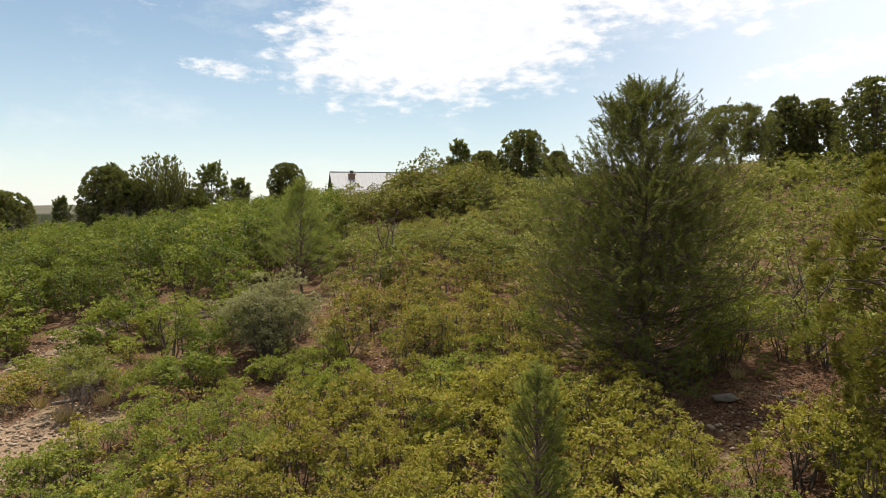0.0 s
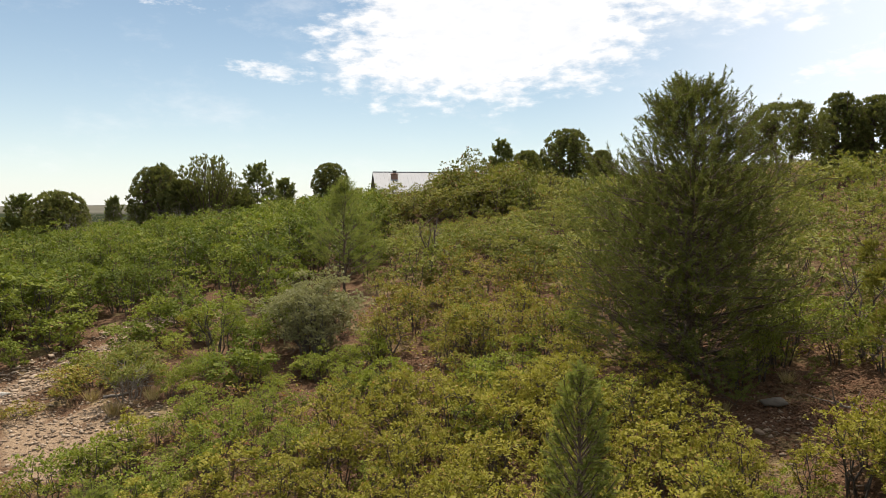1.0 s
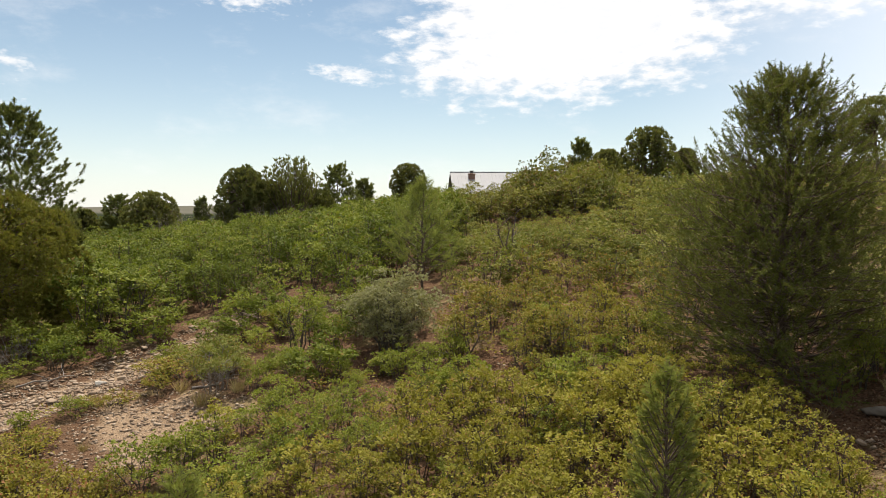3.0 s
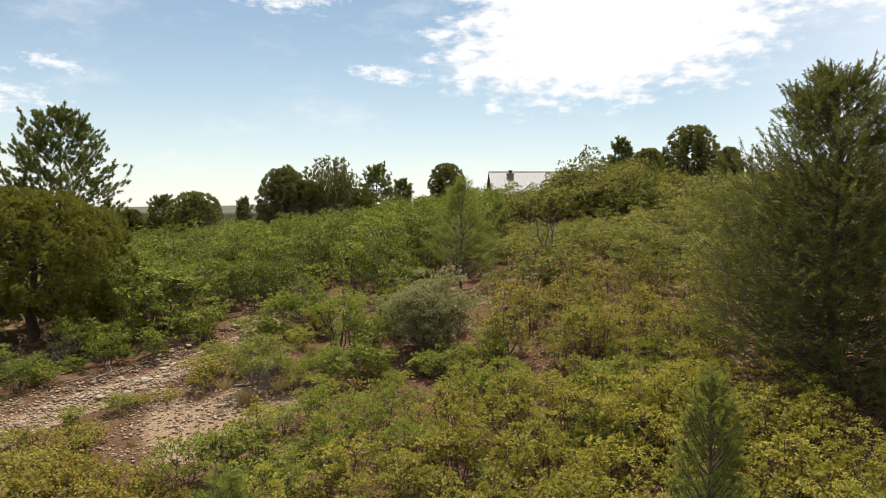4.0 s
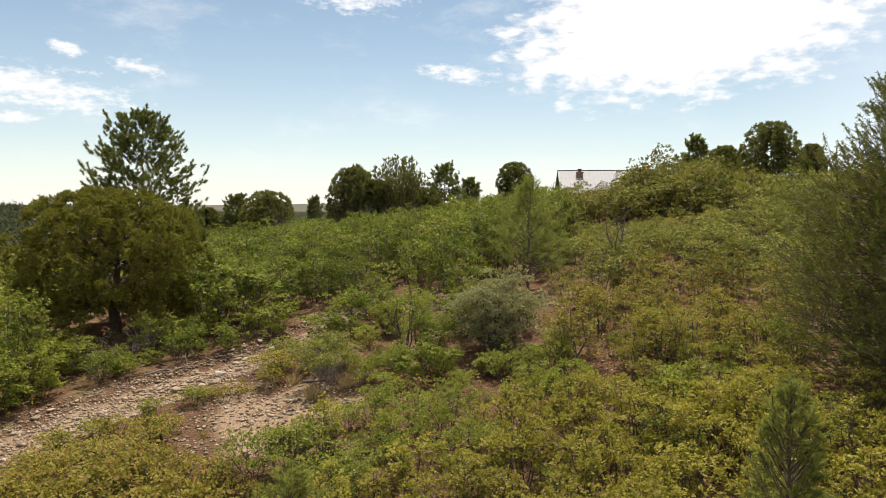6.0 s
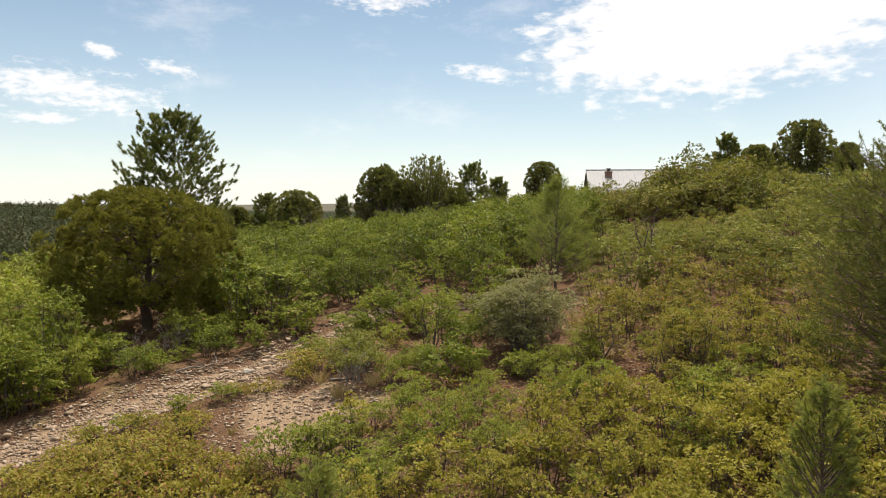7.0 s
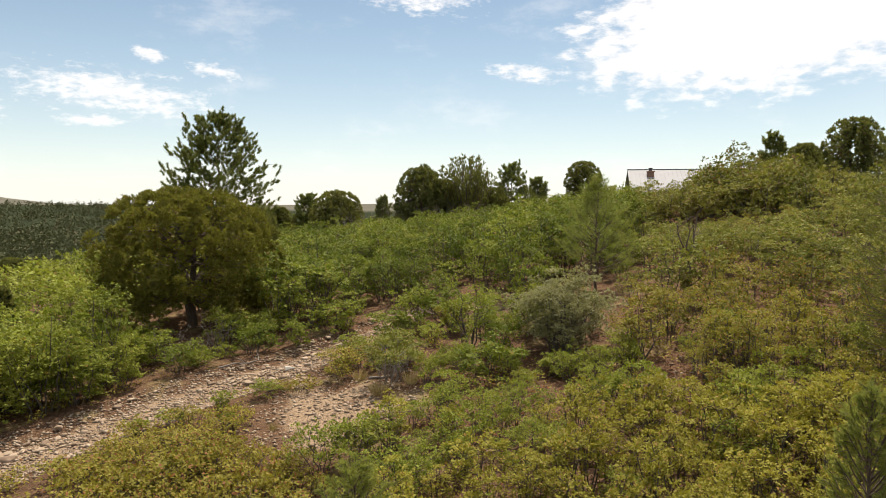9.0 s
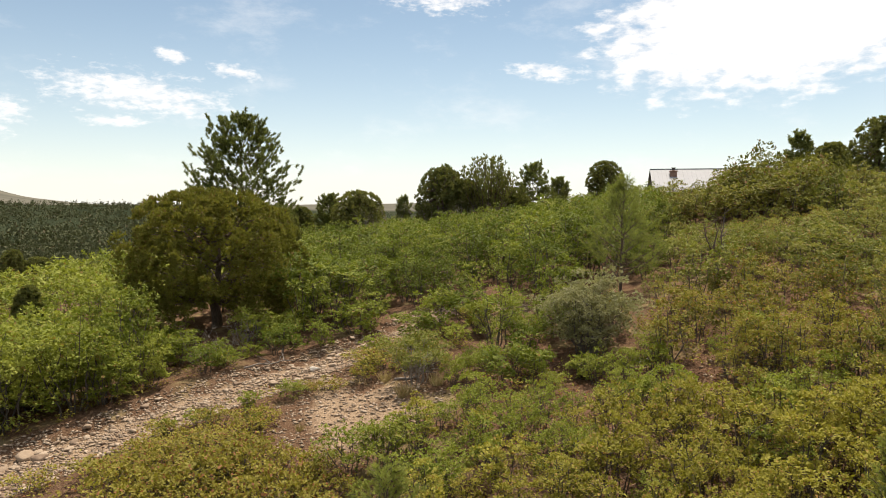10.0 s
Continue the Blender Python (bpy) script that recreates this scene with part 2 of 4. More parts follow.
def unit(v):
    return v / np.maximum(np.linalg.norm(v, axis=-1, keepdims=True), 1e-9)


def rand_dirs(n):
    return unit(rng.normal(size=(n, 3)))


def blades(c, d, length, width, fold=0.25, flat=0.0, simple=False):
    """Leaves: a folded four-cornered blade from each place c along d; flat: how far they lie level."""
    n = len(c)
    side = unit(np.cross(d, rand_dirs(n) + np.array([0, 0, flat])))
    up = np.cross(side, d)
    length = np.broadcast_to(np.asarray(length, float), (n,))[:, None]
    width = np.broadcast_to(np.asarray(width, float), (n,))[:, None]
    if simple:
        v = np.stack([c - side * width, c + side * width, c + d * length], 1)
        return v.reshape(-1, 3), np.arange(n * 3).reshape(n, 3)
    mid = c + d * length * 0.58
    v = np.stack([c, mid + side * width + up * width * fold, c + d * length, mid - side * width + up * width * fold], 1)
    return v.reshape(-1, 3), np.arange(n * 4).reshape(n, 4)


def needles(c, d, length, width, count, spread):
    """Tufts: count thin triangles round each direction d; one island a needle."""
    n = len(c)
    c, d = np.repeat(c, count, 0), np.repeat(d, count, 0)
    w = unit(d + rand_dirs(n * count) * spread)
    side = unit(np.cross(w, rand_dirs(n * count)))
    ln = length * rng.uniform(0.7, 1.15, (n * count, 1))
    v = np.stack([c - side * width, c + side * width, c + w * ln], 1)
    return v.reshape(-1, 3), np.arange(n * count * 3).reshape(-1, 3)


def tubes(lines, sides=5):
    """Tapered limbs: each line is a list of (x, y, z, radius)."""
    vs, fs, base = [], [], 0
    ang = np.arange(sides) * 2 * np.pi / sides
    for ln in lines:
        ln = np.asarray(ln, float)
        p, r = ln[:, :3], ln[:, 3]
        t = unit(np.gradient(p, axis=0))
        ref = np.where(np.abs(t[:, 2:3]) > 0.9, np.array([[1.0, 0, 0]]), np.array([[0, 0, 1.0]]))
        a = unit(np.cross(t, ref))
        b = np.cross(t, a)
        ring = p[:, None] + r[:, None, None] * (a[:, None] * np.cos(ang)[None, :, None] + b[:, None] * np.sin(ang)[None, :, None])
        k = len(p)
        vs.append(ring.reshape(-1, 3))
        i = np.arange(k - 1)[:, None] * sides + np.arange(sides)[None]
        j = np.arange(k - 1)[:, None] * sides + (np.arange(sides)[None] + 1) % sides
        fs.append(np.stack([i, j, j + sides, i + sides], -1).reshape(-1, 4) + base)
        base += k * sides
    return np.concatenate(vs), np.concatenate(fs)


def bend(a, b, r0, r1, n=5, wob=0.08, lift=0.0):
    """A crooked limb from a to b."""
    a, b = np.asarray(a, float), np.asarray(b, float)
    t = np.linspace(0, 1, n)[:, None]
    p = a + (b - a) * t
    size = np.linalg.norm(b - a)
    p[1:-1] += rng.normal(size=(n - 2, 3)) * wob * size * 0.6
    p[:, 2] += lift * size * (t[:, 0] ** 2 - t[:, 0])
    return np.hstack([p, r0 + (r1 - r0) * t])


# ---------------------------------------------------------------- lie of the land
def smooth01(a, b, v):
    t = np.clip((np.asarray(v, float) - a) / (b - a), 0, 1)
    return t * t * (3 - 2 * t)


def spot(az, d):
    """The place d metres from the viewpoint, az degrees clockwise from +y."""
    return d * math.sin(radians(az)), d * math.cos(radians(az))


# the stony wash: its middle line and half width
WASH = np.array([(-25.5, 1.5, 2.23), (-20.0, 7.6, 2.15), (-16.5, 11.2, 1.80), (-15.2, 13.6, 1.38), (-14.6, 15.7, 1.38), (-14.1, 17.2, 1.38), (-13.5, 18.5, 1.16),
                 (-12.6, 20.2, 1.16), (-11.9, 21.9, 0.81), (-11.7, 24.0, 0.95), (-11.7, 25.2, 0.68)])
PATCHES = [(-9.5, 15.0, 1.7), (-8.4, 15.4, 1.3), (-9.0, 13.9, 1.2), (-11.9, 17.6, 0.9), (-10.9, 16.6, 1.0), (-9.4, 25.2, 0.7), (-2.7, 41.0, 0.9), (-4.0, 40.6, 0.7), (-10.2, 15.7, 1.5), (-9.4, 16.6, 1.1), (-8.6, 25.6, 0.7)]


def wash_at(x, y):
    """1 in the middle of the wash, 0 at its edge, below 0 outside; and bare patches."""
    x, y = np.asarray(x, float), np.asarray(y, float)
    best = np.full(x.shape, -9.0)
    for (ax, ay, aw), (bx, by, bw) in zip(WASH[:-1], WASH[1:]):
        t = np.clip(((x - ax) * (bx - ax) + (y - ay) * (by - ay)) / ((bx - ax) ** 2 + (by - ay) ** 2), 0, 1)
        d = np.hypot(x - ax - t * (bx - ax), y - ay - t * (by - ay))
        best = np.maximum(best, 1 - d / (aw + t * (bw - aw)))
    return best


def bare_at(x, y):
    best = wash_at(x, y)
    for px, py, pr in PATCHES:
        best = np.maximum(best, 1 - np.hypot(np.asarray(x) - px, np.asarray(y) - py) / pr)
    return best


def ripple(x, y, size, seed):
    """Smooth bumps out of a few crossed waves."""
    r = np.random.default_rng(seed)
    s = 0
    for _ in range(6):
        a, f, ph = r.uniform(0, 6.28), r.uniform(0.6, 1.6) / size, r.uniform(0, 6.28)
        s = s + np.sin((np.asarray(x) * np.cos(a) + np.asarray(y) * np.sin(a)) * f * 6.28 + ph)
    return s / 6


def land(x, y):
    """Height of the ground."""
    x, y = np.asarray(x, float), np.asarray(y, float)
    r = np.hypot(x, y)
    k = np.minimum(1, 85 / np.maximum(r, 1e-6))
    u, v = np.clip(x * k, -70, 45) / 30, np.maximum(y * k, -25) / 30
    near = (-1.04 + 2.75 * u + 2.901 * v - 0.585 * u * v + 0.776 * u * u + 1.115 * v * v - 0.511 * u * u * v + 0.228 * u * v * v
            - 0.399 * v ** 3 + 0.244 * u ** 3)
    near = near + ripple(x, y, 7, 3) * 0.22 + ripple(x, y, 2.0, 5) * 0.07
    near = near - 0.22 * smooth01(-0.3, 0.5, wash_at(x, y)) + ripple(x, y, 0.9, 8) * 0.04
    az = np.degrees(np.arctan2(x, y))
    left = smooth01(-28, -46, az) * smooth01(-150, -110, az)
    # valley, then a wooded ridge to one side; low country elsewhere
    valley = -14 + 17 * smooth01(260, 900, r) + 3 * ripple(x, y, 240, 11) + 4 * smooth01(-52, -62, az)
    mount = 250 * np.exp(-((az + 66) / 8.0) ** 2) * smooth01(1500, 3000, r)
    low = np.where(az > 0, near, near - 10 * smooth01(90, 220, r)) + 10 * ripple(x, y, 900, 12) * smooth01(600, 2500, r)
    low = low + 18 * smooth01(1500, 3200, r) * (az < 5)
    w = smooth01(48, 190, r) * left
    z = near * (1 - w) + (valley + mount) * w
    return np.where(left > 0.001, z * left + low * (1 - left), low)


def put(x, y, sink=0.0):
    return float(land(x, y)) - sink


def build_ground():
    az = np.concatenate([np.arange(-74, 46, 0.75), np.arange(46, 286, 6.0)])
    rr = np.concatenate([[0.01, 2.0, 4.0, 5.5], np.arange(7, 46, 0.36), 46 * 1.055 ** np.arange(0, 87)])
    a, r = np.meshgrid(np.radians(az), rr)
    x, y = r * np.sin(a) + 0.4, r * np.cos(a) - 0.7
    z = land(x, y)
    n, m = a.shape
    i = np.arange(n - 1)[:, None] * m + np.arange(m)[None]
    j = np.arange(n - 1)[:, None] * m + (np.arange(m)[None] + 1) % m
    f = np.stack([i, j, j + m, i + m], -1).reshape(-1, 4)
    v = np.stack([x, y, z], -1).reshape(-1, 3)
    me = np_mesh("ground", v, f[:, ::-1], SOIL, [("bare", bare_at(x, y).ravel()), ("far", smooth01(60, 110, r).ravel()), ("grassland", smooth01(1250, 1700, r).ravel())])
    for p in me.polygons:
        p.use_smooth = True
    return tagged(new("ground", me), "sloping hillside of brown leaf litter and pale stony soil", "ground", kind="structure")


GROUND = build_ground()

# ---------------------------------------------------------------- shrubs


def oak_meshes(h, w, stems, forks, sprays, leaves, leaf, simple=False, sides=4, foot=0.35, clump=0.15, twigs=0.0, squat=0.5):
    """Stems and foliage of one shrub: crooked forking stems that carry separate clumps of leaf rosettes."""
    lines, fine, mids = [], [], []
    for s in range(stems):
        a = s * 2.4 + rng.uniform(0, 0.9)
        r = w * 0.36 * math.sqrt((s + rng.uniform(0.1, 0.9)) / stems)
        top = h * (rng.uniform(0.8, 1.0) - squat * (r / (w * 0.5)) ** 2) - clump * w * 0.5
        tip = np.array([math.cos(a) * r, math.sin(a) * r, max(top, h * 0.25)])
        ln = bend(tip * np.array([0.3, 0.3, 0]) + np.array([0, 0, -0.12]), tip, 0.009 * h + 0.007, 0.006, 5, 0.07)
        lines.append(ln)
        mids.append(tip)
        for _ in range(forks):
            t = rng.uniform(foot, 0.92)
            p = np.array([np.interp(t, np.linspace(0, 1, 5), ln[:, q]) for q in range(3)])
            b, reach = a + rng.normal() * 1.3, w * rng.uniform(0.10, 0.27)
            q = p + np.array([math.cos(b), math.sin(b), rng.uniform(0.25, 1.0)]) * reach
            if not simple or rng.random() < 0.22:
                fine.append(bend(p, q, 0.004 + 0.003 * h, 0.003, 3, 0.1))
            mids.append(q)
    mids = np.array(mids)
    mids[:, 2] = np.minimum(mids[:, 2], h * 0.97)
    n = len(mids)
    for _ in range(int(twigs * n)):
        p = mids[rng.integers(0, n)] * rng.uniform(0.35, 0.8)
        fine.append(bend(p, p + unit(rng.normal(size=3) + np.array([0, 0, 0.5])) * w * 0.16, 0.006, 0.003, 3, 0.15))
    geo = tubes(lines, sides)
    tv, tf = tubes(fine, 3)
    geo = (np.concatenate([geo[0], tv]), np.concatenate([geo[1], tf + len(geo[0])]))
    # rosettes on the upper and outer side of each clump
    m = n * sprays
    d = rand_dirs(m)
    d[:, 2] = np.where(d[:, 2] < -0.3, -d[:, 2], d[:, 2])
    size = np.repeat(w * clump * rng.uniform(0.7, 1.3, n), sprays) * rng.uniform(0.1, 1.0, m) ** 0.42
    c = np.repeat(mids, sprays, 0) + d * np.array([1, 1, 0.72]) * size[:, None]
    c[:, 2] = np.maximum(c[:, 2], 0.05)
    k = m * leaves
    dirs = unit(np.repeat(d, leaves, 0) * 0.55 + rand_dirs(k) * np.array([1, 1, 0.6]) + np.array([0, 0, 0.18]))
    ln = leaf * rng.uniform(0.65, 1.2, k)
    cc = np.repeat(c, leaves, 0) + dirs * 0.15 * leaf + rng.normal(size=(k, 3)) * leaf * 0.25
    return (*geo, *blades(cc, dirs, ln, ln * (0.42 if simple else 0.33), 0.25, 1.9, simple))


def shrub(name, geo, leaf_mat, bark_mat, label, category, group=""):
    sv, sf, lv, lf = geo
    top = tagged(new(name), label, category, group)
    part("branchwork", np_mesh("branchwork", sv, sf, bark_mat), top)
    part("foliage", np_mesh("foliage", lv, lf, leaf_mat), top)
    return top


def turned(x, y, s, sz=1.0, sink=0.03):
    return Matrix.Translation((x, y, put(x, y, sink))) @ Matrix.Rotation(rng.uniform(0, 6.28), 4, "Z") @ Matrix.Diagonal((s, s, s * sz, 1))


# places kept clear for trees, single shrubs and openings strewn with leaves: x, y, radius
KEEP_OUT = [(5.3, 12.7, 1.0), (6.3, 13.3, 1.2), (7.2, 13.9, 1.2), (7.6, 15.2, 1.3), (-1.85, 18.6, 0.6), (-1.65, 17.6, 0.6), (-1.5, 16.6, 0.6), (-3.2, 39.8, 1.2), (-3.1, 38.2, 1.0), (*spot(-4.4, 29.4), 0.8), (*spot(-4.4, 28.1), 0.9)]


def free(x, y, margin):
    if float(bare_at(x, y)) > -margin - (0.12 if math.hypot(x, y) > 19.5 else 0):
        return False
    return all((x - a) ** 2 + (y - b) ** 2 > r * r for a, b, r in KEEP_OUT)


# ---------------------------------------------------------------- conifers


def pine_meshes(h, w, profile, limbs, twigs, brush, needle, width, count, start=0.08, rise=(0.0, 0.9), curl=0.35, inner=0.3, thick=0.017, fwd=0.7, lean=0.0, dead=0, side=0.42, fat=1.0, wild=0.15):
    """Trunk, upswept limbs with side twigs, and a bottle-brush of needles on the end of each twig."""
    trunk = bend((0, 0, -0.2), (lean * h, 0, h * 0.96), thick * h, 0.012, 9, 0.012)
    lines, ends, axes, sizes = [], [], [], []
    for i in range(limbs):
        f = start + (1 - start) * ((i + rng.uniform(0, 1)) / limbs) ** 0.92
        f = min(f, 0.985)
        a = i * 2.39996 + rng.normal() * (0.3 + wild)
        ln = max(profile(f) * w * 0.5 * rng.uniform(0.8 - 0.4 * wild, 1.06), 0.06 * w)
        up = rise[0] + (rise[1] - rise[0]) * f ** 1.5 + rng.normal() * (0.05 + 0.45 * wild)
        t = np.linspace(0, 1, 6)[:, None]
        z = max(f * h - max(up + curl, 0.0) * ln * 0.6, 0.03 * h)
        at = np.array([np.interp(z, trunk[:, 2], trunk[:, 0]), np.interp(z, trunk[:, 2], trunk[:, 1]), z])
        ray = np.array([math.cos(a), math.sin(a), 0])
        p = at + ray * ln * t + np.array([0, 0, 1.0]) * ln * (up * t + curl * t * t)
        p[1:] += np.cumsum(rng.normal(size=(5, 3)), 0) * (0.01 + 0.045 * wild) * ln
        lines.append(np.hstack([p, (0.0035 * h * (1 - f) + 0.007) * (1 - t) + 0.004]))
        across = np.array([-ray[1], ray[0], 0])
        k = max(3, int(round(twigs * (0.35 + 0.65 * ln / (w * 0.5)))))
        for j in range(k):
            s = inner + (1 - inner) * (j + rng.uniform(0, 1)) / k
            q = np.array([np.interp(s, t[:, 0], p[:, c]) for c in range(3)])
            sl = ln * side * (1.15 - 0.75 * s) * rng.uniform(0.5, 1.15) + brush * 0.6
            d = unit(ray * rng.uniform(0.5, 1.1) + across * (1 if j % 2 else -1) * rng.uniform(0.3, 1.1) + np.array([0, 0, rng.normal() * 0.35 + 0.25 + 0.3 * f]) + rng.normal(size=3) * wild * 1.3)
            e = q + d * sl + np.array([0, 0, 0.12 * sl])
            if rng.random() < 0.6:
                lines.append(bend(q, e, 0.007, 0.003, 3, 0.06))
            ends.append(e)
            axes.append(unit(d + np.array([0, 0, 0.35 + 0.9 * wild])))
            sizes.append(rng.uniform(0.75, 1.2))
        ends.append(p[-1])
        axes.append(unit(p[-1] - p[-2] + np.array([0, 0, 0.3 * np.linalg.norm(p[-1] - p[-2])])))
        sizes.append(1.15)
    for j in range(4):
        ends.append(np.array([lean * h, 0, h * (1 - 0.035 * j)]) + rng.normal(size=3) * 0.03 * w * (j > 0))
        axes.append(unit(np.array([rng.normal() * 0.2, rng.normal() * 0.2, 1.0])))
        sizes.append(1.1)
    for _ in range(dead):
        f, a, ln = rng.uniform(0.06, 0.5), rng.uniform(0, 6.28), w * rng.uniform(0.12, 0.36)
        at = np.array([0, 0, f * h])
        e = at + np.array([math.cos(a), math.sin(a), rng.uniform(-0.35, 0.25)]) * ln
        limb = bend(at, e, 0.016, 0.006, 5, 0.14)
        lines.append(limb)
        for s in (2, 3, 4):
            lines.append(bend(limb[s, :3], limb[s, :3] + rng.normal(size=3) * 0.12 * ln + np.array([0, 0, -0.04]), 0.007, 0.003, 3, 0.2))
    ends, axes, sizes = np.array(ends), np.array(axes), np.array(sizes)
    n = len(ends) * count
    ax = np.repeat(axes, count, 0)
    c = np.repeat(ends, count, 0) - ax * (rng.uniform(0, 1, n) * brush * np.repeat(sizes, count))[:, None]
    c[:, 2] = np.maximum(c[:, 2], 0.08)
    return tubes([trunk], 8), tubes(lines, 4), needles(c, ax * fwd, needle, width, 1, fat)


def conifer(name, geo, leaf_mat, bark_mat, label, x, y, turn=0.0, group=""):
    top = tagged(new(name), label, "tree", group)
    for key, (v, f), mat in zip(("trunk", "branchwork", "crown"), geo, (bark_mat, bark_mat, leaf_mat)):
        part(key, np_mesh(key, v, f, mat), top)
    top.matrix_world = Matrix.Translation((x, y, put(x, y, 0.05))) @ Matrix.Rotation(radians(turn), 4, "Z")
    return top


def juniper_meshes(h, w, lobes, sprays, blades_each, length, width, base=0.1, peak=2.4, lobe=0.075, foot=0.85, single=False, core=1200, open_=0.0, ragged=0.1, core_size=0.13, spread=0.8):
    """Leaning stems and a domed crown of many small upright lobes of scale-leaf sprays round light-blocking filler
    blades.
    """
    u = (np.arange(lobes) + rng.uniform(0.0, 1.0, lobes)) / lobes
    a = np.arange(lobes) * 2.39996 + rng.normal(size=lobes) * 0.3
    rim = np.where(u < 0.3, foot + (1 - foot) * u / 0.3, np.maximum(1 - np.maximum((u - 0.3) / 0.7, 0) ** peak, 0) ** 0.5)
    lr = w * lobe * rng.uniform(0.65, 1.35, lobes)
    deep = np.where(rng.random(lobes) < 0.8, 1.0, rng.uniform(0.35, 0.9, lobes))
    rr = np.maximum(w * 0.5 * rim * (1 + rng.normal(size=lobes) * ragged) - lr * 0.7, 0) * deep
    z = np.minimum(h * (base + (1 - base) * u), h - lr * 1.1) + rng.normal(size=lobes) * ragged * 0.2 * h * (u > 0.5)
    lc = np.stack([np.cos(a) * rr, np.sin(a) * rr, np.maximum(z, base * h)], 1)
    n = lobes * sprays
    outw = unit((lc - np.array([0, 0, h * (0.25 + 0.3 * open_)])) * np.array([1, 1, 1.2]))
    ow = np.repeat(outw, sprays, 0)
    d = unit(rand_dirs(n) + ow * 0.8 + np.array([0, 0, 0.35]))
    c = np.repeat(lc, sprays, 0) + d * np.array([1, 1, 1.35]) * (np.repeat(lr, sprays) * rng.uniform(0.25, 1.0, n) ** 0.5)[:, None]
    lv, lf = needles(c - d * length * 0.4, unit(d * 0.7 + ow * 0.3 + np.array([0, 0, 0.75])), length, width, blades_each, spread)
    stems, forks = [], []
    for s in range(1 if single else 4):
        b = s * 1.7 + rng.uniform(-0.4, 0.4)
        off = 0.03 if single else 0.17
        tip = np.array([math.cos(b) * w * off, math.sin(b) * w * off, h * 0.62])
        ln = bend((math.cos(b) * 0.06, math.sin(b) * 0.06, -0.2), tip, (0.045 if single else 0.026) * h, 0.012 * h, 6, 0.05)
        stems.append(ln)
        forks.append(ln[2:, :3])
    forks = np.concatenate(forks)
    lines = []
    for p in lc[::1 if open_ else 2]:
        e = forks[np.argmin(np.linalg.norm((forks - p) * np.array([1, 1, 0.7]) + np.array([0, 0, 0.3]), axis=1))]
        lines.append(bend(e, p, 0.009 * h, 0.005, 4, 0.08))
    # oversized blades inside the crown, added to block light and shade the inside
    inside = lc[rng.integers(0, lobes, core)] * np.stack([rng.uniform(0.05, 0.92, core) ** 0.4] * 2 + [rng.uniform(0.86, 0.98, core)], -1)
    inside[:, 2] = np.maximum(inside[:, 2], h * (base + 0.04))
    iv, i_f = blades(inside, rand_dirs(core), core_size, core_size * 0.45, simple=True)
    return tubes(stems, 7), tubes(lines, 3), (np.concatenate([lv, iv]), np.concatenate([lf, i_f + len(lv)]))


def spire_meshes(h, w, leaders, per, length, width, each):
    """A juniper of many slender upright leaders with daylight between their tips."""
    stems, lines, c, d = [], [], [], []
    for i in range(leaders):
        a = i * 2.39996 + rng.normal() * 0.2
        r = w * 0.47 * math.sqrt((i + 0.5) / leaders)
        top = h * (rng.uniform(0.86, 1.0) - 0.42 * (r / (w * 0.5)) ** 2)
        foot, tip = np.array([math.cos(a) * r * 0.25, math.sin(a) * r * 0.25, -0.1]), np.array([math.cos(a) * r, math.sin(a) * r, top])
        ln = bend(foot, tip, 0.012 * h, 0.01, 6, 0.02)
        (stems if i < 4 else lines).append(ln)
        for _ in range(per):
            t = rng.uniform(0.12, 1.0) ** 0.85
            p = np.array([np.interp(t, np.linspace(0, 1, 6), ln[:, q]) for q in range(3)])
            b = rng.uniform(0, 6.28)
            reach = (0.13 * w * (1 - t) ** 0.8 + 0.02 * w) * rng.uniform(0.3, 1.0)
            out = np.array([math.cos(b), math.sin(b), rng.uniform(0.3, 1.1)])
            c.append(p + out * reach)
            d.append(unit(out * 0.5 + np.array([0, 0, 0.9])))
    return tubes(stems, 6), tubes(lines, 4), needles(np.array(c), np.array(d), length, width, each, 0.6)


# ---- the single trees and shrubs: azimuth, distance, top height above datum, width
def tree_size(az, d, top):
    x, y = spot(az, d)
    return x, y, top - put(x, y)


def outline(*pairs):
    """A crown's half width, as a share of its widest, from pairs of height and share."""
    xs, ys = [p[0] for p in pairs], [p[1] for p in pairs]
    return lambda f: float(np.interp(f, xs, ys))


x, y, h = tree_size(15.6, 17.3, 7.85)
KEEP_OUT.append((x, y, 2.3))
conifer("pinyon_pine", pine_meshes(h, 5.7, outline((0, 0.75), (0.1, 0.92), (0.25, 1.0), (0.45, 0.95), (0.62, 0.76), (0.76, 0.54), (0.87, 0.38), (0.95, 0.22), (1, 0.06)),
                                   240, 22, 0.36, 0.075, 0.0074, 58, 0.05, (-0.05, 0.8), 0.12, 0.06, 0.013, 0.6, -0.01, 45, 0.46, 1.05, 0.34),
        PINE_NEEDLE, PINE_BARK, "tall bushy dark green pinyon pine on the slope", x, y, 40)
x, y, h = tree_size(-11.0, 28.0, 6.05)
KEEP_OUT.extend([(x, y, 1.5), (x * 0.94, y * 0.94, 1.2), (x * 0.88, y * 0.88, 0.9)])
conifer("young_pine", pine_meshes(h, 3.1, outline((0, 0.6), (0.18, 0.95), (0.35, 1.0), (0.6, 0.7), (0.85, 0.34), (1, 0.06)), 58, 9, 0.32, 0.17, 0.0038, 60, 0.24, (0.25, 1.2), 0.25, 0.35, 0.014, 0.85, 0.0, 0, 0.42, 0.9, 0.25),
        YOUNG_NEEDLE, PINE_BARK, "slender young ponderosa pine with thin light green needles", x, y)
x, y, h = tree_size(7.5, 9.9, 2.92)
KEEP_OUT.append((x, y, 0.5))
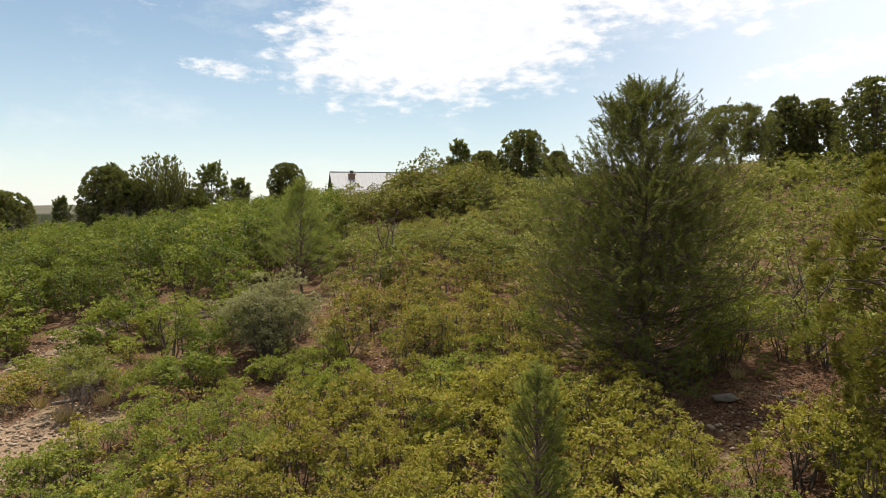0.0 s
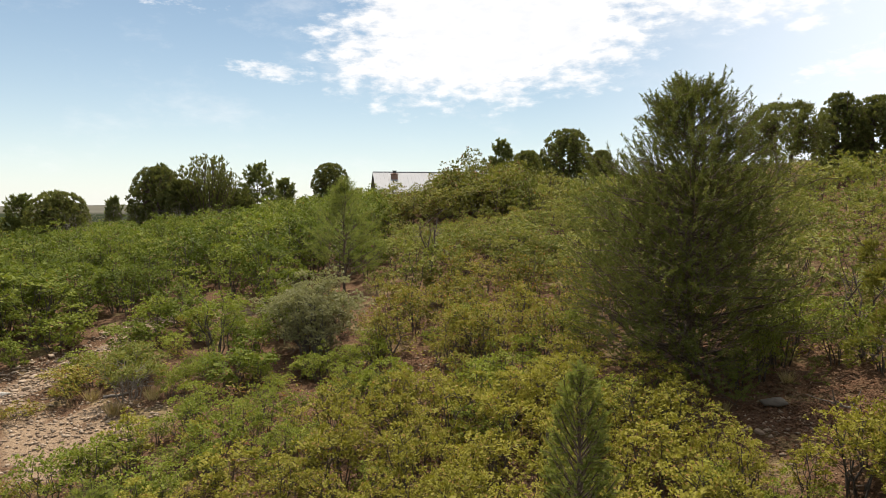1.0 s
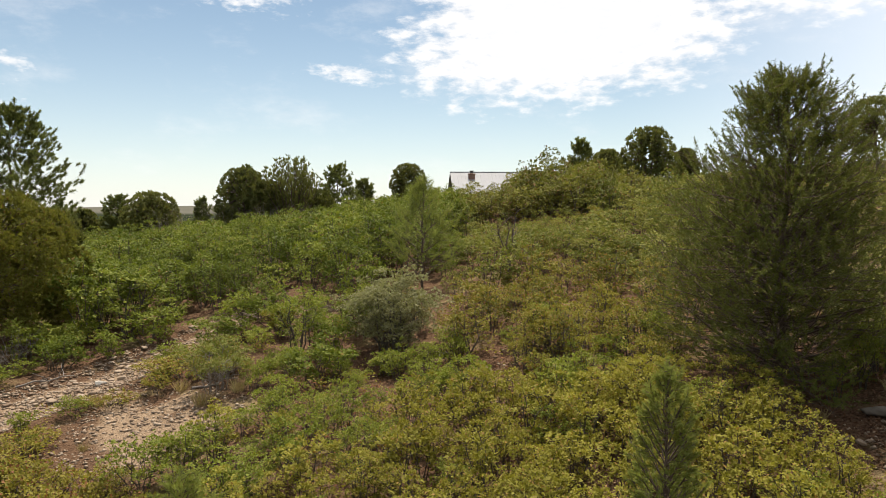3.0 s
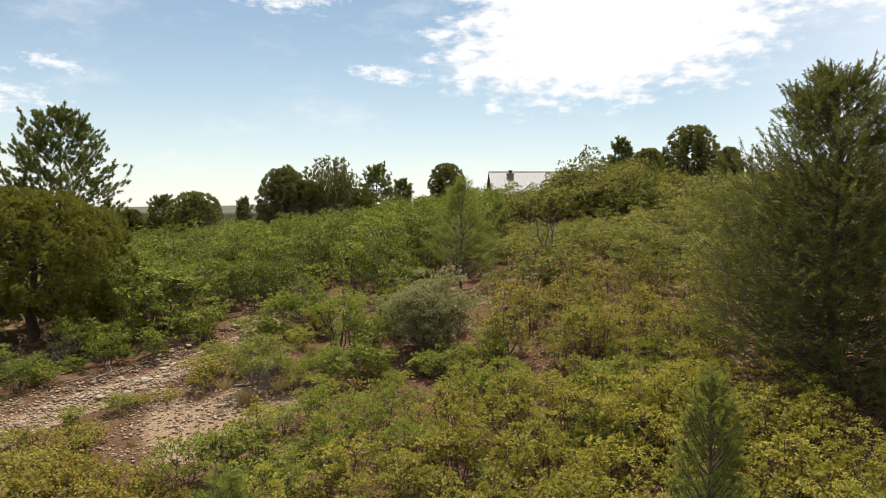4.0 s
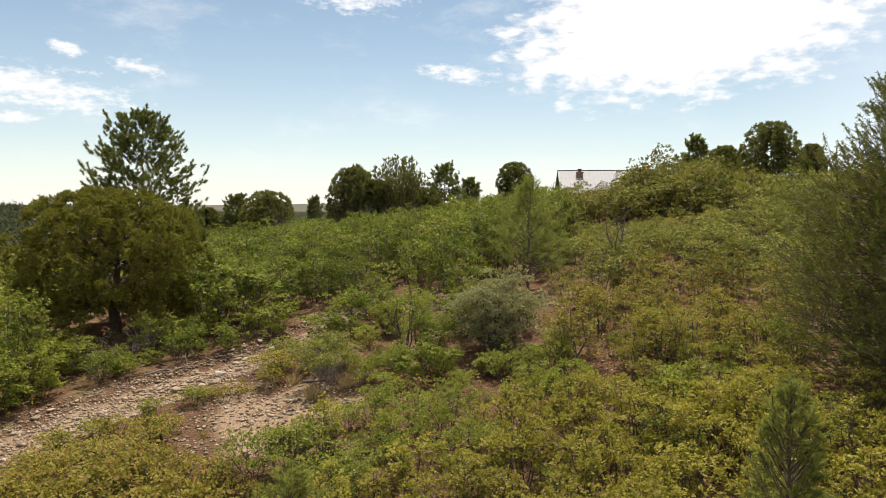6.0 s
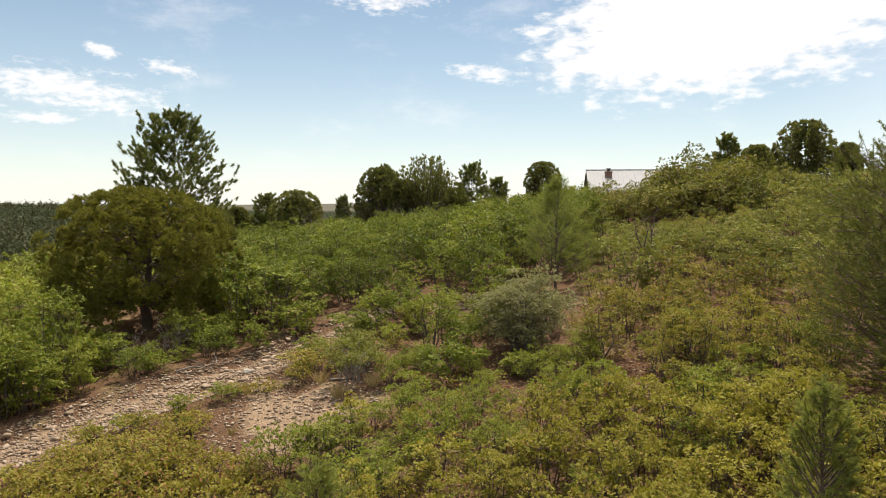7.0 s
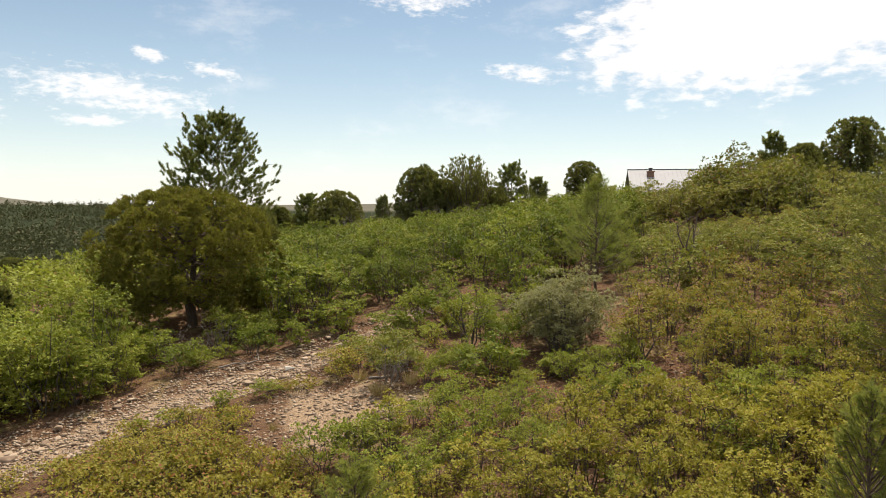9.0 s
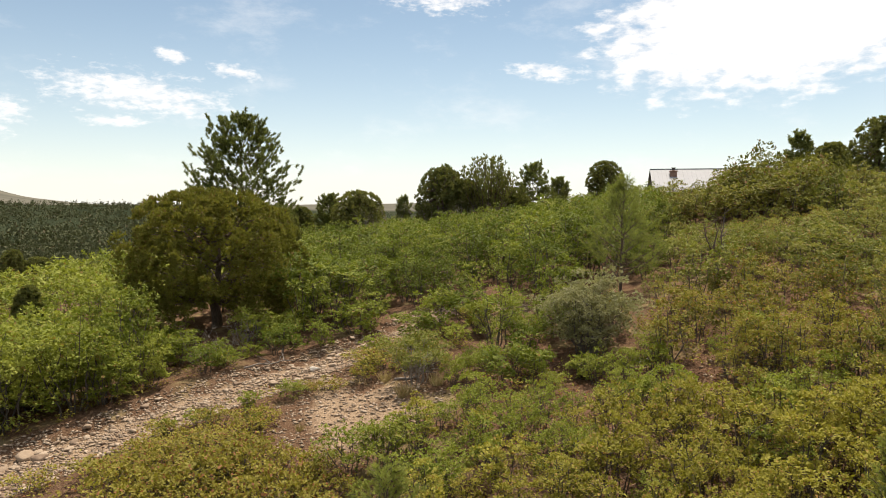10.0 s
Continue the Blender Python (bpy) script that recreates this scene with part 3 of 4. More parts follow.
conifer("pine_sapling", pine_meshes(h, 1.0, outline((0, 0.9), (0.3, 1.0), (0.6, 0.8), (0.85, 0.5), (1, 0.12)), 80, 8, 0.15, 0.075, 0.0042, 60, 0.03, (0.6, 1.9), 0.4, 0.25, 0.009, 1.0, 0.0, 0, 0.3, 0.75),
        YOUNG_NEEDLE, PINE_BARK, "narrow green pine sapling among the oak scrub", x, y)
x, y, h = tree_size(-29.6, 9.6, 1.66)
KEEP_OUT.append((x, y, 0.5))
conifer("pine_sapling", pine_meshes(h, 1.2, outline((0, 0.9), (0.4, 1.0), (0.8, 0.6), (1, 0.2)), 56, 8, 0.14, 0.09, 0.004, 60, 0.03, (0.5, 1.6), 0.4, 0.25, 0.010, 1.0, 0.0, 0, 0.3, 0.75),
        YOUNG_NEEDLE, PINE_BARK, "low feathery green pine sapling among the oak scrub", x, y)
x, y, h = tree_size(-40.0, 58.0, 11.75)
conifer("ponderosa_pine", pine_meshes(h, 8.6, outline((0, 0.7), (0.2, 0.95), (0.4, 1.0), (0.62, 0.84), (0.8, 0.58), (0.92, 0.36), (1, 0.12)), 120, 16, 0.4, 0.21, 0.02, 90, 0.1, (0.05, 1.0), 0.3, 0.25, 0.014, 0.6, 0.0, 0, 0.45, 1.0, 0.4),
        PONDEROSA, PINE_BARK, "tall open-crowned ponderosa pine behind a juniper", x, y)
x, y, h = tree_size(-42.1, 30.5, 5.5)
KEEP_OUT.extend([(x, y, 1.2), (x * 0.95, y * 0.95, 1.4), (x * 0.9, y * 0.9, 1.2)])
conifer("juniper", juniper_meshes(h, 6.7, 330, 70, 4, 0.135, 0.026, 0.15, 2.5, 0.06, 0.85, True, 5000, 0.0, 0.1, 0.16, 1.0), JUNIPER, PINE_BARK, "broad domed dark olive juniper with a thick trunk", x, y)
# skyline trees: azimuth, distance, top, width, kind
SKYLINE = [(-31.2, 60, 6.19, 4.4, "j"), (-33.4, 66, 5.95, 2.6, "p"), (-27.7, 92, 6.11, 2.1, "p"), (-24.7, 57, 7.95, 4.2, "j"), (-24.3, 61, 8.3, 2.2, "p"), (-21.1, 57, 9.45, 5.3, "s"),
           (-17.6, 64, 8.6, 3.4, "p"), (-15.6, 76, 7.8, 2.2, "p"), (-12.1, 75, 9.45, 3.9, "j"), (1.3, 62, 10.6, 2.3, "p"), (3.3, 60, 9.6, 3.0, "j"), (6.3, 55, 10.75, 4.2, "j"), (9.0, 58, 9.4, 2.0, "j"),
           (21.7, 52, 11.6, 5.3, "u"), (25.2, 56, 12.65, 3.4, "j"), (27.3, 57, 12.45, 3.6, "j"), (30.6, 50, 12.6, 4.6, "j"), (-22.9, 58, 7.0, 3.4, "j"), (-19.2, 60, 6.7, 3.4, "s"),
           (-54.3, 36, 1.55, 1.3, "j"), (-51.5, 70, 0.3, 4.4, "j"), (-53.7, 72, 0.5, 3.0, "j"), (-55.2, 72, 1.2, 2.4, "j"), (-35.6, 70, 4.85, 2.6, "j"), (-37.3, 46, 5.2, 3.0, "s"),
           (-49.0, 84, -0.4, 5.0, "j"), (-56.8, 78, -0.6, 5.0, "j"), (36.8, 13.4, 6.6, 4.3, "n"), (31.2, 10.6, 2.1, 0.8, "n")]
for az_, d_, top_, w_, kind_ in SKYLINE:
    x, y, h = tree_size(az_, d_, top_)
    h = max(h, 1.6)
    KEEP_OUT.append((x, y, w_ * 0.35))
    if kind_ == "p":
        conifer("pine", pine_meshes(h, w_, outline((0, 0.7), (0.35, 1.0), (0.7, 0.85), (0.9, 0.6), (1, 0.25)), 60, 10, 0.26, 0.2, 0.03, 30, 0.1, (0.1, 0.8), 0.3, 0.3, 0.015, 0.6, 0.0, 0, 0.45, 1.1, 0.5),
                PONDEROSA, PINE_BARK, "open-crowned pine against the sky", x, y, az_ * 7, "skyline trees")
    elif kind_ == "s":
        conifer("juniper", spire_meshes(h, w_, 42, 60, 0.26, 0.04, 4), JUNIPER_FAR, PINE_BARK,
                "ragged juniper of many upright spires against the sky", x, y, az_ * 5, "skyline trees")
    elif kind_ == "u":
        conifer("juniper", juniper_meshes(h, w_, 280, 24, 2, 0.17, 0.036, 0.38, 2.2, 0.07, 0.95, False, 1200, 1.0, 0.07, 0.2, 1.1), JUNIPER_FAR, PINE_BARK,
                "spreading juniper with bare forking limbs under its crown", x, y, az_ * 5, "skyline trees")
    elif kind_ == "n":
        conifer("juniper", juniper_meshes(h, w_, 230 if w_ > 2 else 50, 90 if w_ > 2 else 26, 4, 0.10 if w_ > 2 else 0.08, 0.012, 0.1, 2.2, 0.07, 0.9, False, 1500 if w_ > 2 else 0, 0.6, 0.1), JUNIPER, PINE_BARK,
                "dense green juniper beside the leaf-strewn clearing", x, y, az_ * 5)
    else:
        conifer("juniper", juniper_meshes(h, w_, 300, 17, 2, 0.13 + 0.012 * w_, 0.044, 0.03, 2.4, 0.068, 0.92, False, 3000, 0.0, 0.04, 0.24, 1.1), JUNIPER_FAR, PINE_BARK,
                "dense dark rounded juniper on the ridge", x, y, az_ * 5, "skyline trees")

# grey-green mahogany beside the wash
x, y, h = tree_size(-13.5, 20.8, 3.3)
KEEP_OUT.extend([(x, y, 1.4), (x * 0.95 + 1.0, y * 0.95, 0.6)])
mahogany = shrub("mahogany_shrub", oak_meshes(h, 3.0, 20, 8, 24, 6, 0.055, True, 4, 0.16, 0.105, 1.6, 0.62), GREY_LEAF, DARK_TWIG,
                 "rounded grey-green mahogany shrub with tangled grey stems", "shrub")
mahogany.matrix_world = Matrix.Translation((x, y, put(x, y, 0.05)))
# single shrubs at the edge of the wash
for x, y, h, w, mat, tw, label in [(-7.7, 20.3, 2.1, 2.3, OAK_GREEN, 0.6, "green scrub oak with crooked dark stems beside the wash"),
                                   (-8.7, 17.2, 1.45, 2.2, OAK_UPPER, 1.5, "pale green twiggy shrub with bleached dead twigs in the wash"),
                                   (-9.5, 19.2, 0.95, 1.5, OAK_UPPER, 0.6, "pale green twiggy low shrub in the wash"),
                                   (-8.9, 22.0, 1.2, 1.0, OAK_NEAR, 0.2, "thin upright light green oak sapling beside the wash")]:
    KEEP_OUT.append((x, y, w * 0.45))
    one = shrub("oak_shrub", oak_meshes(h, w, 8, 5, 13, 5, 0.066, False, 4, 0.4, 0.12, tw), mat, GREY_TWIG if tw > 1 else OAK_BARK, label, "shrub")
    one.matrix_world = Matrix.Translation((x, y, put(x, y, 0.04)))

# ---- oak scrub: leaf material, height, width, stems, forks, rosettes, leaves, leaf length
SPECIES = {
    "yellow": (OAK_NEAR, 1.5, 1.35, 7, 4, 9, 5, 0.064, "low yellow-green scrub oak over leaf litter"),
    "green": (OAK_GREEN, 1.35, 1.4, 7, 4, 9, 5, 0.064, "low fresh green scrub oak beside the stony wash"),
    "brown": (OAK_BROWN, 1.75, 1.2, 6, 4, 10, 5, 0.06, "thin olive-brown scrub oak with dark stems"),
    "low": (OAK_LOW, 0.62, 1.3, 9, 3, 6, 4, 0.066, "knee-high green and reddish scrub beside the stony wash"),
}
PROTO = {}
for key, (mat, h, w, st, fk, sp, lv, leaf, label) in SPECIES.items():
    PROTO[key] = [[shrub("oak_shrub", oak_meshes(h * rng.uniform(0.88, 1.15), w * rng.uniform(0.85, 1.15), st, fk, sp, lv, leaf, foot=0.4, clump=0.125, twigs=0.25), mat, OAK_BARK, label, "shrub", "oak scrub"), False]
                  for _ in range(8)]


def plant(key, x, y, s, sz=1.0):
    slot = PROTO[key][rng.integers(0, len(PROTO[key]))]
    m = turned(x, y, s, sz)
    if not slot[1]:
        slot[1] = True
        slot[0].matrix_world = m
        return slot[0]
    return copy_thing(slot[0], m)


# thickets: leaf material, height, width, stems, forks, rosettes, leaves, leaf length, spacing, label
GROWTH = {
    "band": (OAK_BAND, 2.8, 2.3, 6, 5, 12, 4, 0.098, 1.55, "dense band of tall fresh green scrub oak"),
    "valley": (OAK_GREEN, 1.8, 2.5, 5, 4, 10, 4, 0.115, 2.05, "green scrub oak falling away into the valley"),
    "slope": (OAK_BROWN, 1.75, 1.6, 5, 4, 11, 4, 0.07, 1.2, "olive and yellow-green scrub oak on the open slope"),
    "slope_green": (OAK_UPPER, 1.75, 1.9, 6, 4, 11, 4, 0.08, 1.32, "light green scrub oak patches on the open slope"),
    "dark": (OAK_DARK, 3.2, 2.9, 7, 7, 14, 4, 0.115, 1.6, "tall dark olive oak thicket below the house"),
    "upper": (OAK_UPPER, 1.75, 2.0, 5, 4, 9, 4, 0.092, 1.65, "yellowish scrub oak covering the upper slope"),
    "low": (OAK_GREEN, 1.2, 1.6, 7, 4, 11, 4, 0.074, 1.25, "low green scrub between the wash and the juniper"),
    "big": (OAK_GREEN, 2.4, 2.1, 9, 5, 16, 4, 0.078, 1.25, "rounded fresh green oak shrubs along the wash"),
}


def growth_at(az, d):
    """Which growth covers a place."""
    if az < -46 and 21 < d < 29:
        return "big"
    if az <= -46 and d <= 21:
        return None
    if -46 <= az < -14 and 17 < d < (30 if az < -36 else 26.5):
        return "low"
    if az <= -36 and d >= 27:
        return "valley"
    if az <= -8 and d >= 26.5:
        return "band"
    if -8 < az < 6 and d > 42.8:
        return "dark"
    if az > 11:
        return "upper"
    return "slope"


def jittered(az, dist, step):
    """An uneven triangular grid over a sector."""
    got = []
    lim = dist[1]
    for i in range(int(-lim / step), int(lim / step)):
        for j in range(int(lim / (step * 0.87)) + 1):
            x = (i + 0.5 * (j % 2) + rng.uniform(-0.3, 0.3)) * step
            y = (j + rng.uniform(-0.3, 0.3)) * step * 0.87
            d, a = math.hypot(x, y), math.degrees(math.atan2(x, y))
            if dist[0] < d < dist[1] and az[0] < a < az[1]:
                got.append((x, y, a, d))
    return got


for x, y, a, d in jittered((-60, 35), (8.3, 20.4), 0.78):
    if not free(x, y, 0.15) or d > 16.6 + (3.2 if -14 < a < 11 else 0) or (a < -50 and d > 14.8) or (a < -36 and d < 8):
        continue
    if 18 < a and d > 12.5 and rng.random() < 0.75 or rng.random() < 0.07 + 0.1 * (ripple(x, y, 2.5, 44) > 0.1):
        continue
    if d > 16 and a > -12:
        key, s = ("brown", "brown", "yellow", "green")[rng.integers(0, 4)], rng.uniform(0.75, 1.1)
    elif a < -33:
        key, s = "low", rng.uniform(0.8, 1.2)
    elif a < -13:
        key, s = ("green" if rng.random() < (0.8 if d > 12.5 else 0.2) else "yellow"), rng.uniform(0.6, 0.98)
    else:
        key, s = ("yellow" if rng.random() < 0.85 else "green"), rng.uniform(0.8, 1.15)
    if -18.5 < a < -8.5 and 15.6 < d:
        key, s = "green", s * 0.78
    plant(key, x, y, s, rng.uniform(0.9, 1.15))
# taller oaks in the shade behind the clearing and low ones before the wash
for x, y, s in [(5.9, 15.9, 1.15), (6.6, 16.6, 1.25), (7.9, 16.7, 1.1), (5.2, 15.2, 0.8), (8.6, 15.9, 1.2), (7.3, 17.5, 1.2), (6.0, 10.6, 0.8), (4.9, 10.4, 0.8), (6.9, 11.3, 0.7),
                (-7.2, 18.5, 0.75), (-6.3, 18.3, 0.7), (-5.6, 17.6, 0.75), (-4.6, 18.3, 0.6), (-6.8, 17.4, 0.7), (-3.5, 18.4, 0.65), (-2.7, 19.1, 0.7), (-6.4, 22.2, 0.9),
                (-7.6, 16.9, 0.6), (-5.0, 16.8, 0.75), (-6.9, 21.4, 0.7)]:
    plant("green", x, y, s, 1.1)
for x, y, s in [(-11.4, 13.6, 1.1), (-12.2, 12.9, 1.0), (-12.6, 13.9, 1.0), (-11.7, 14.5, 0.9), (-10.9, 12.6, 1.1), (-12.9, 12.0, 1.0), (-11.9, 11.8, 1.1),
                (-13.3, 11.1, 0.9), (-10.6, 11.6, 1.1), (-13.7, 13.3, 0.7), (-12.6, 10.9, 1.1), (-14.6, 10.4, 0.8), (-11.3, 16.8, 0.75), (-12.1, 16.8, 0.6), (-11.2, 18.7, 1.0),
                (-10.4, 18.5, 1.1), (-9.6, 18.2, 1.0), (-10.6, 17.6, 0.9), (-8.9, 18.3, 1.1), (-9.6, 19.3, 1.2), (-11.0, 19.6, 1.0)]:
    plant("low", x, y, s * 0.92, 0.85)


for slots in PROTO.values():
    for ob, used in slots:
        if not used:
            for child in list(ob.children):
                bpy.data.objects.remove(child)
            bpy.data.objects.remove(ob)


# height of the brow of shrubs: azimuth, elevation in degrees
BROW = ((-60, -46, -37, -30, -24, -18, -13, -9.5, -4.8, -3.8, -1, 2, 5, 9, 14, 20, 26, 33),
        (-3.0, -2.3, -1.4, -1.0, -0.2, 0.5, 1.3, 1.95, 1.95, 3.3, 4.3, 3.9, 3.0, 2.6, 3.5, 4.2, 4.5, 4.7))


def thicket(key, places):
    """Many shrubs as one growth: nobody could count them."""
    mat, tall, wide, stems, forks, sprays, leaves, leaf, gap, label = GROWTH[key]
    kinds = [[oak_meshes(tall * rng.uniform(0.85, 1.12), wide * rng.uniform(0.88, 1.1), stems, forks, int(sprays * share), leaves, leaf * grow, True, 3, 0.12 if key in ("dark", "band", "big", "low") else 0.3, 0.125, 0.1, 0.62) for _ in range(7)]
             for share, grow in ((1.0, 1.0), (0.42, 1.5))]
    sv, sf, lv, lf, sb, lb, cast = [], [], [], [], 0, 0, []
    for x, y in places:
        g = kinds[math.hypot(x, y) > 40][rng.integers(0, 7)]
        az, d = math.degrees(math.atan2(x, y)), math.hypot(x, y)
        s = rng.uniform(0.55, 1.35)
        if key == "dark":
            s = rng.uniform(0.8, 1.5)
        if key == "slope":
            s = min(s, rng.uniform(0.8, 1.1))
        if key in ("slope", "slope_green") and -7.5 < az < 1.6 and d > 25:
            s = min(s, float(np.interp(d, (25, 30, 33, 36, 40), (1.25, 1.1, 0.95, 0.75, 0.5))))
        if key in ("low", "slope") and -18.5 < az < -8.5 and d < 20.5:
            s *= 0.7
        if key == "low" and az < -21 and d < (20.8 if az < -33 else 23.0):
            s *= 0.6
        # no shrub stands higher than the brow that it grows on
        brow = 5.0 + d * math.tan(radians(float(np.interp(az, BROW[0], BROW[1])))) - put(x, y)
        s = max(min(s, brow * rng.uniform(0.86, 1.02) / (1.05 * tall)), 0.25)
        m = np.array(turned(x, y, s, rng.uniform(0.8, 1.15)))
        sv.append(g[0] @ m[:3, :3].T + m[:3, 3])
        lv.append(g[2] @ m[:3, :3].T + m[:3, 3])
        cast.append(np.full(len(g[2]), np.clip(rng.normal() * 0.6, -0.9, 0.9)))
        sf.append(g[1] + sb)
        lf.append(g[3] + lb)
        sb, lb = sb + len(g[0]), lb + len(g[2])
    top = tagged(new("oak_thicket"), label, "shrubs", kind="stuff")
    part("branchwork", np_mesh("branchwork", np.concatenate(sv), np.concatenate(sf), OAK_BARK), top)
    part("foliage", np_mesh("foliage", np.concatenate(lv), np.concatenate(lf), mat, [("cast", np.concatenate(cast))]), top)


for key in GROWTH:
    near, far_ = (13.5, 30) if key in ("big", "low") else (17, 66 if key in ("valley", "band") else 56)
    places = []
    for x, y, a, d in jittered((-60, 35), (near, far_), GROWTH[key][8]):
        if key == "slope_green":
            ok = growth_at(a, d) == "slope" and d > 25 and ripple(x, y, 9, 21) > -0.22
        else:
            ok = growth_at(a, d) == key and not (key == "slope" and d > 25 and ripple(x, y, 9, 21) > -0.22)
        if d < (19.9 if -14 < a < 11 else 16.7) and key not in ("big",) or not ok or rng.random() < 0.04 or not free(x, y, 0.0):
            continue
        places.append((x, y))
    if places:
        thicket(key, places)


def sprouts():
    """Knee-high oak suckers between the shrubs, too many to count."""
    pts = [(x, y) for x, y, a, d in jittered((-60, 35), (8.0, 24.0), 0.42) if rng.random() < 0.42 and free(x, y, 0.12) and not (a > 17 and 12 < d < 17.5)]
    p = np.array(pts)
    k = 26
    n = len(p)
    z = land(p[:, 0], p[:, 1])
    tall = rng.uniform(0.2, 0.6, n)
    c = np.repeat(np.stack([p[:, 0], p[:, 1], z], -1), k, 0)
    c = c + np.stack([rng.normal(size=n * k) * 0.14, rng.normal(size=n * k) * 0.14, rng.uniform(0.1, 1, n * k) * np.repeat(tall, k)], -1)
    ln = rng.uniform(0.055, 0.095, n * k)
    v, f = blades(c, unit(rand_dirs(n * k) * np.array([1, 1, 0.5]) + np.array([0, 0, 0.15])), ln, ln * 0.31, 0.2, 1.1, True)
    tagged(new("oak_sprouts", np_mesh("oak_sprouts", v, f, OAK_LOW)), "low leafy oak suckers between the shrubs", "undergrowth", kind="stuff")


sprouts()

# ---- far woods over the valley
def far_woods():
    vs, n = [], 0
    while n < 3000:
        a, r = rng.uniform(-66, -36), 115 * (8.2 ** rng.uniform(0, 1) ** 0.8)
        x, y = spot(a, r)
        z = put(x, y)
        if ripple(x, y, 130, 31) > 0.42 and r < 500:
            continue
        h, w = rng.uniform(4, 9), rng.uniform(3, 6)
        k, size = (120, 0.13) if r < 260 else (28, 0.26)
        d = rand_dirs(k)
        d[:, 2] = np.abs(d[:, 2])
        c = d * np.array([w / 2, w / 2, h * 0.85]) * rng.uniform(0.55, 1, (k, 1)) + np.array([x, y, z + h * 0.1])
        c[:, :2] -= (d[:, :2] * w / 2) * (np.clip(d[:, 2:], 0, 1) * 0.35)
        v, _ = blades(c, unit(d + rand_dirs(k) * 0.9), w * size, w * size * 0.42, simple=True)
        vs.append(v)
        n += 1
    v = np.concatenate(vs)
    return tagged(new("far_woods", np_mesh("far_woods", v, np.arange(len(v)).reshape(-1, 3), HAZY_FOREST)), "dark pine and juniper woods on the far valley side", "forest", kind="stuff")


far_woods()

# ---------------------------------------------------------------- the house on the rise


def box(bm, cx, cy, cz, sx, sy, sz):
    r = bmesh.ops.create_cube(bm, size=1.0)
    bmesh.ops.scale(bm, vec=(sx, sy, sz), verts=r["verts"])
    bmesh.ops.translate(bm, vec=(cx, cy, cz), verts=r["verts"])
    return r["verts"]


def bm_part(name, bm, mat, parent, label="", bevel=0.0):
    if bevel:
        bmesh.ops.bevel(bm, geom=bm.edges[:], offset=bevel, segments=1, affect="EDGES")
    me = bpy.data.meshes.new(name)
    bm.to_mesh(me)
    bm.free()
    me.materials.append(mat)
    return part(name, me, parent, label)


def plain(name, c1, c2, scale, rough, metal=0.0):
    m, g = material(name)
    o = g.add("ShaderNodeTexCoord", out=3)
    n = g.noise(o, scale, 5.0)
    return finish(m, g, principled(g, g.ramp(n, (0.3, c1), (0.7, c2)), rough, n, 0.01, 0.3, 0.4, metal))


ROOF_METAL = plain("pale_roof_metal", (0.22, 0.225, 0.235), (0.25, 0.253, 0.262), 1.5, 0.7)
BRICK = plain("weathered_brick", (0.17, 0.10, 0.075), (0.27, 0.17, 0.12), 9.0, 0.9)
STUCCO = plain("tan_stucco", (0.36, 0.30, 0.23), (0.44, 0.37, 0.29), 4.0, 0.9)
SOOT = plain("dark_metal", (0.04, 0.04, 0.04), (0.08, 0.075, 0.07), 8.0, 0.6)


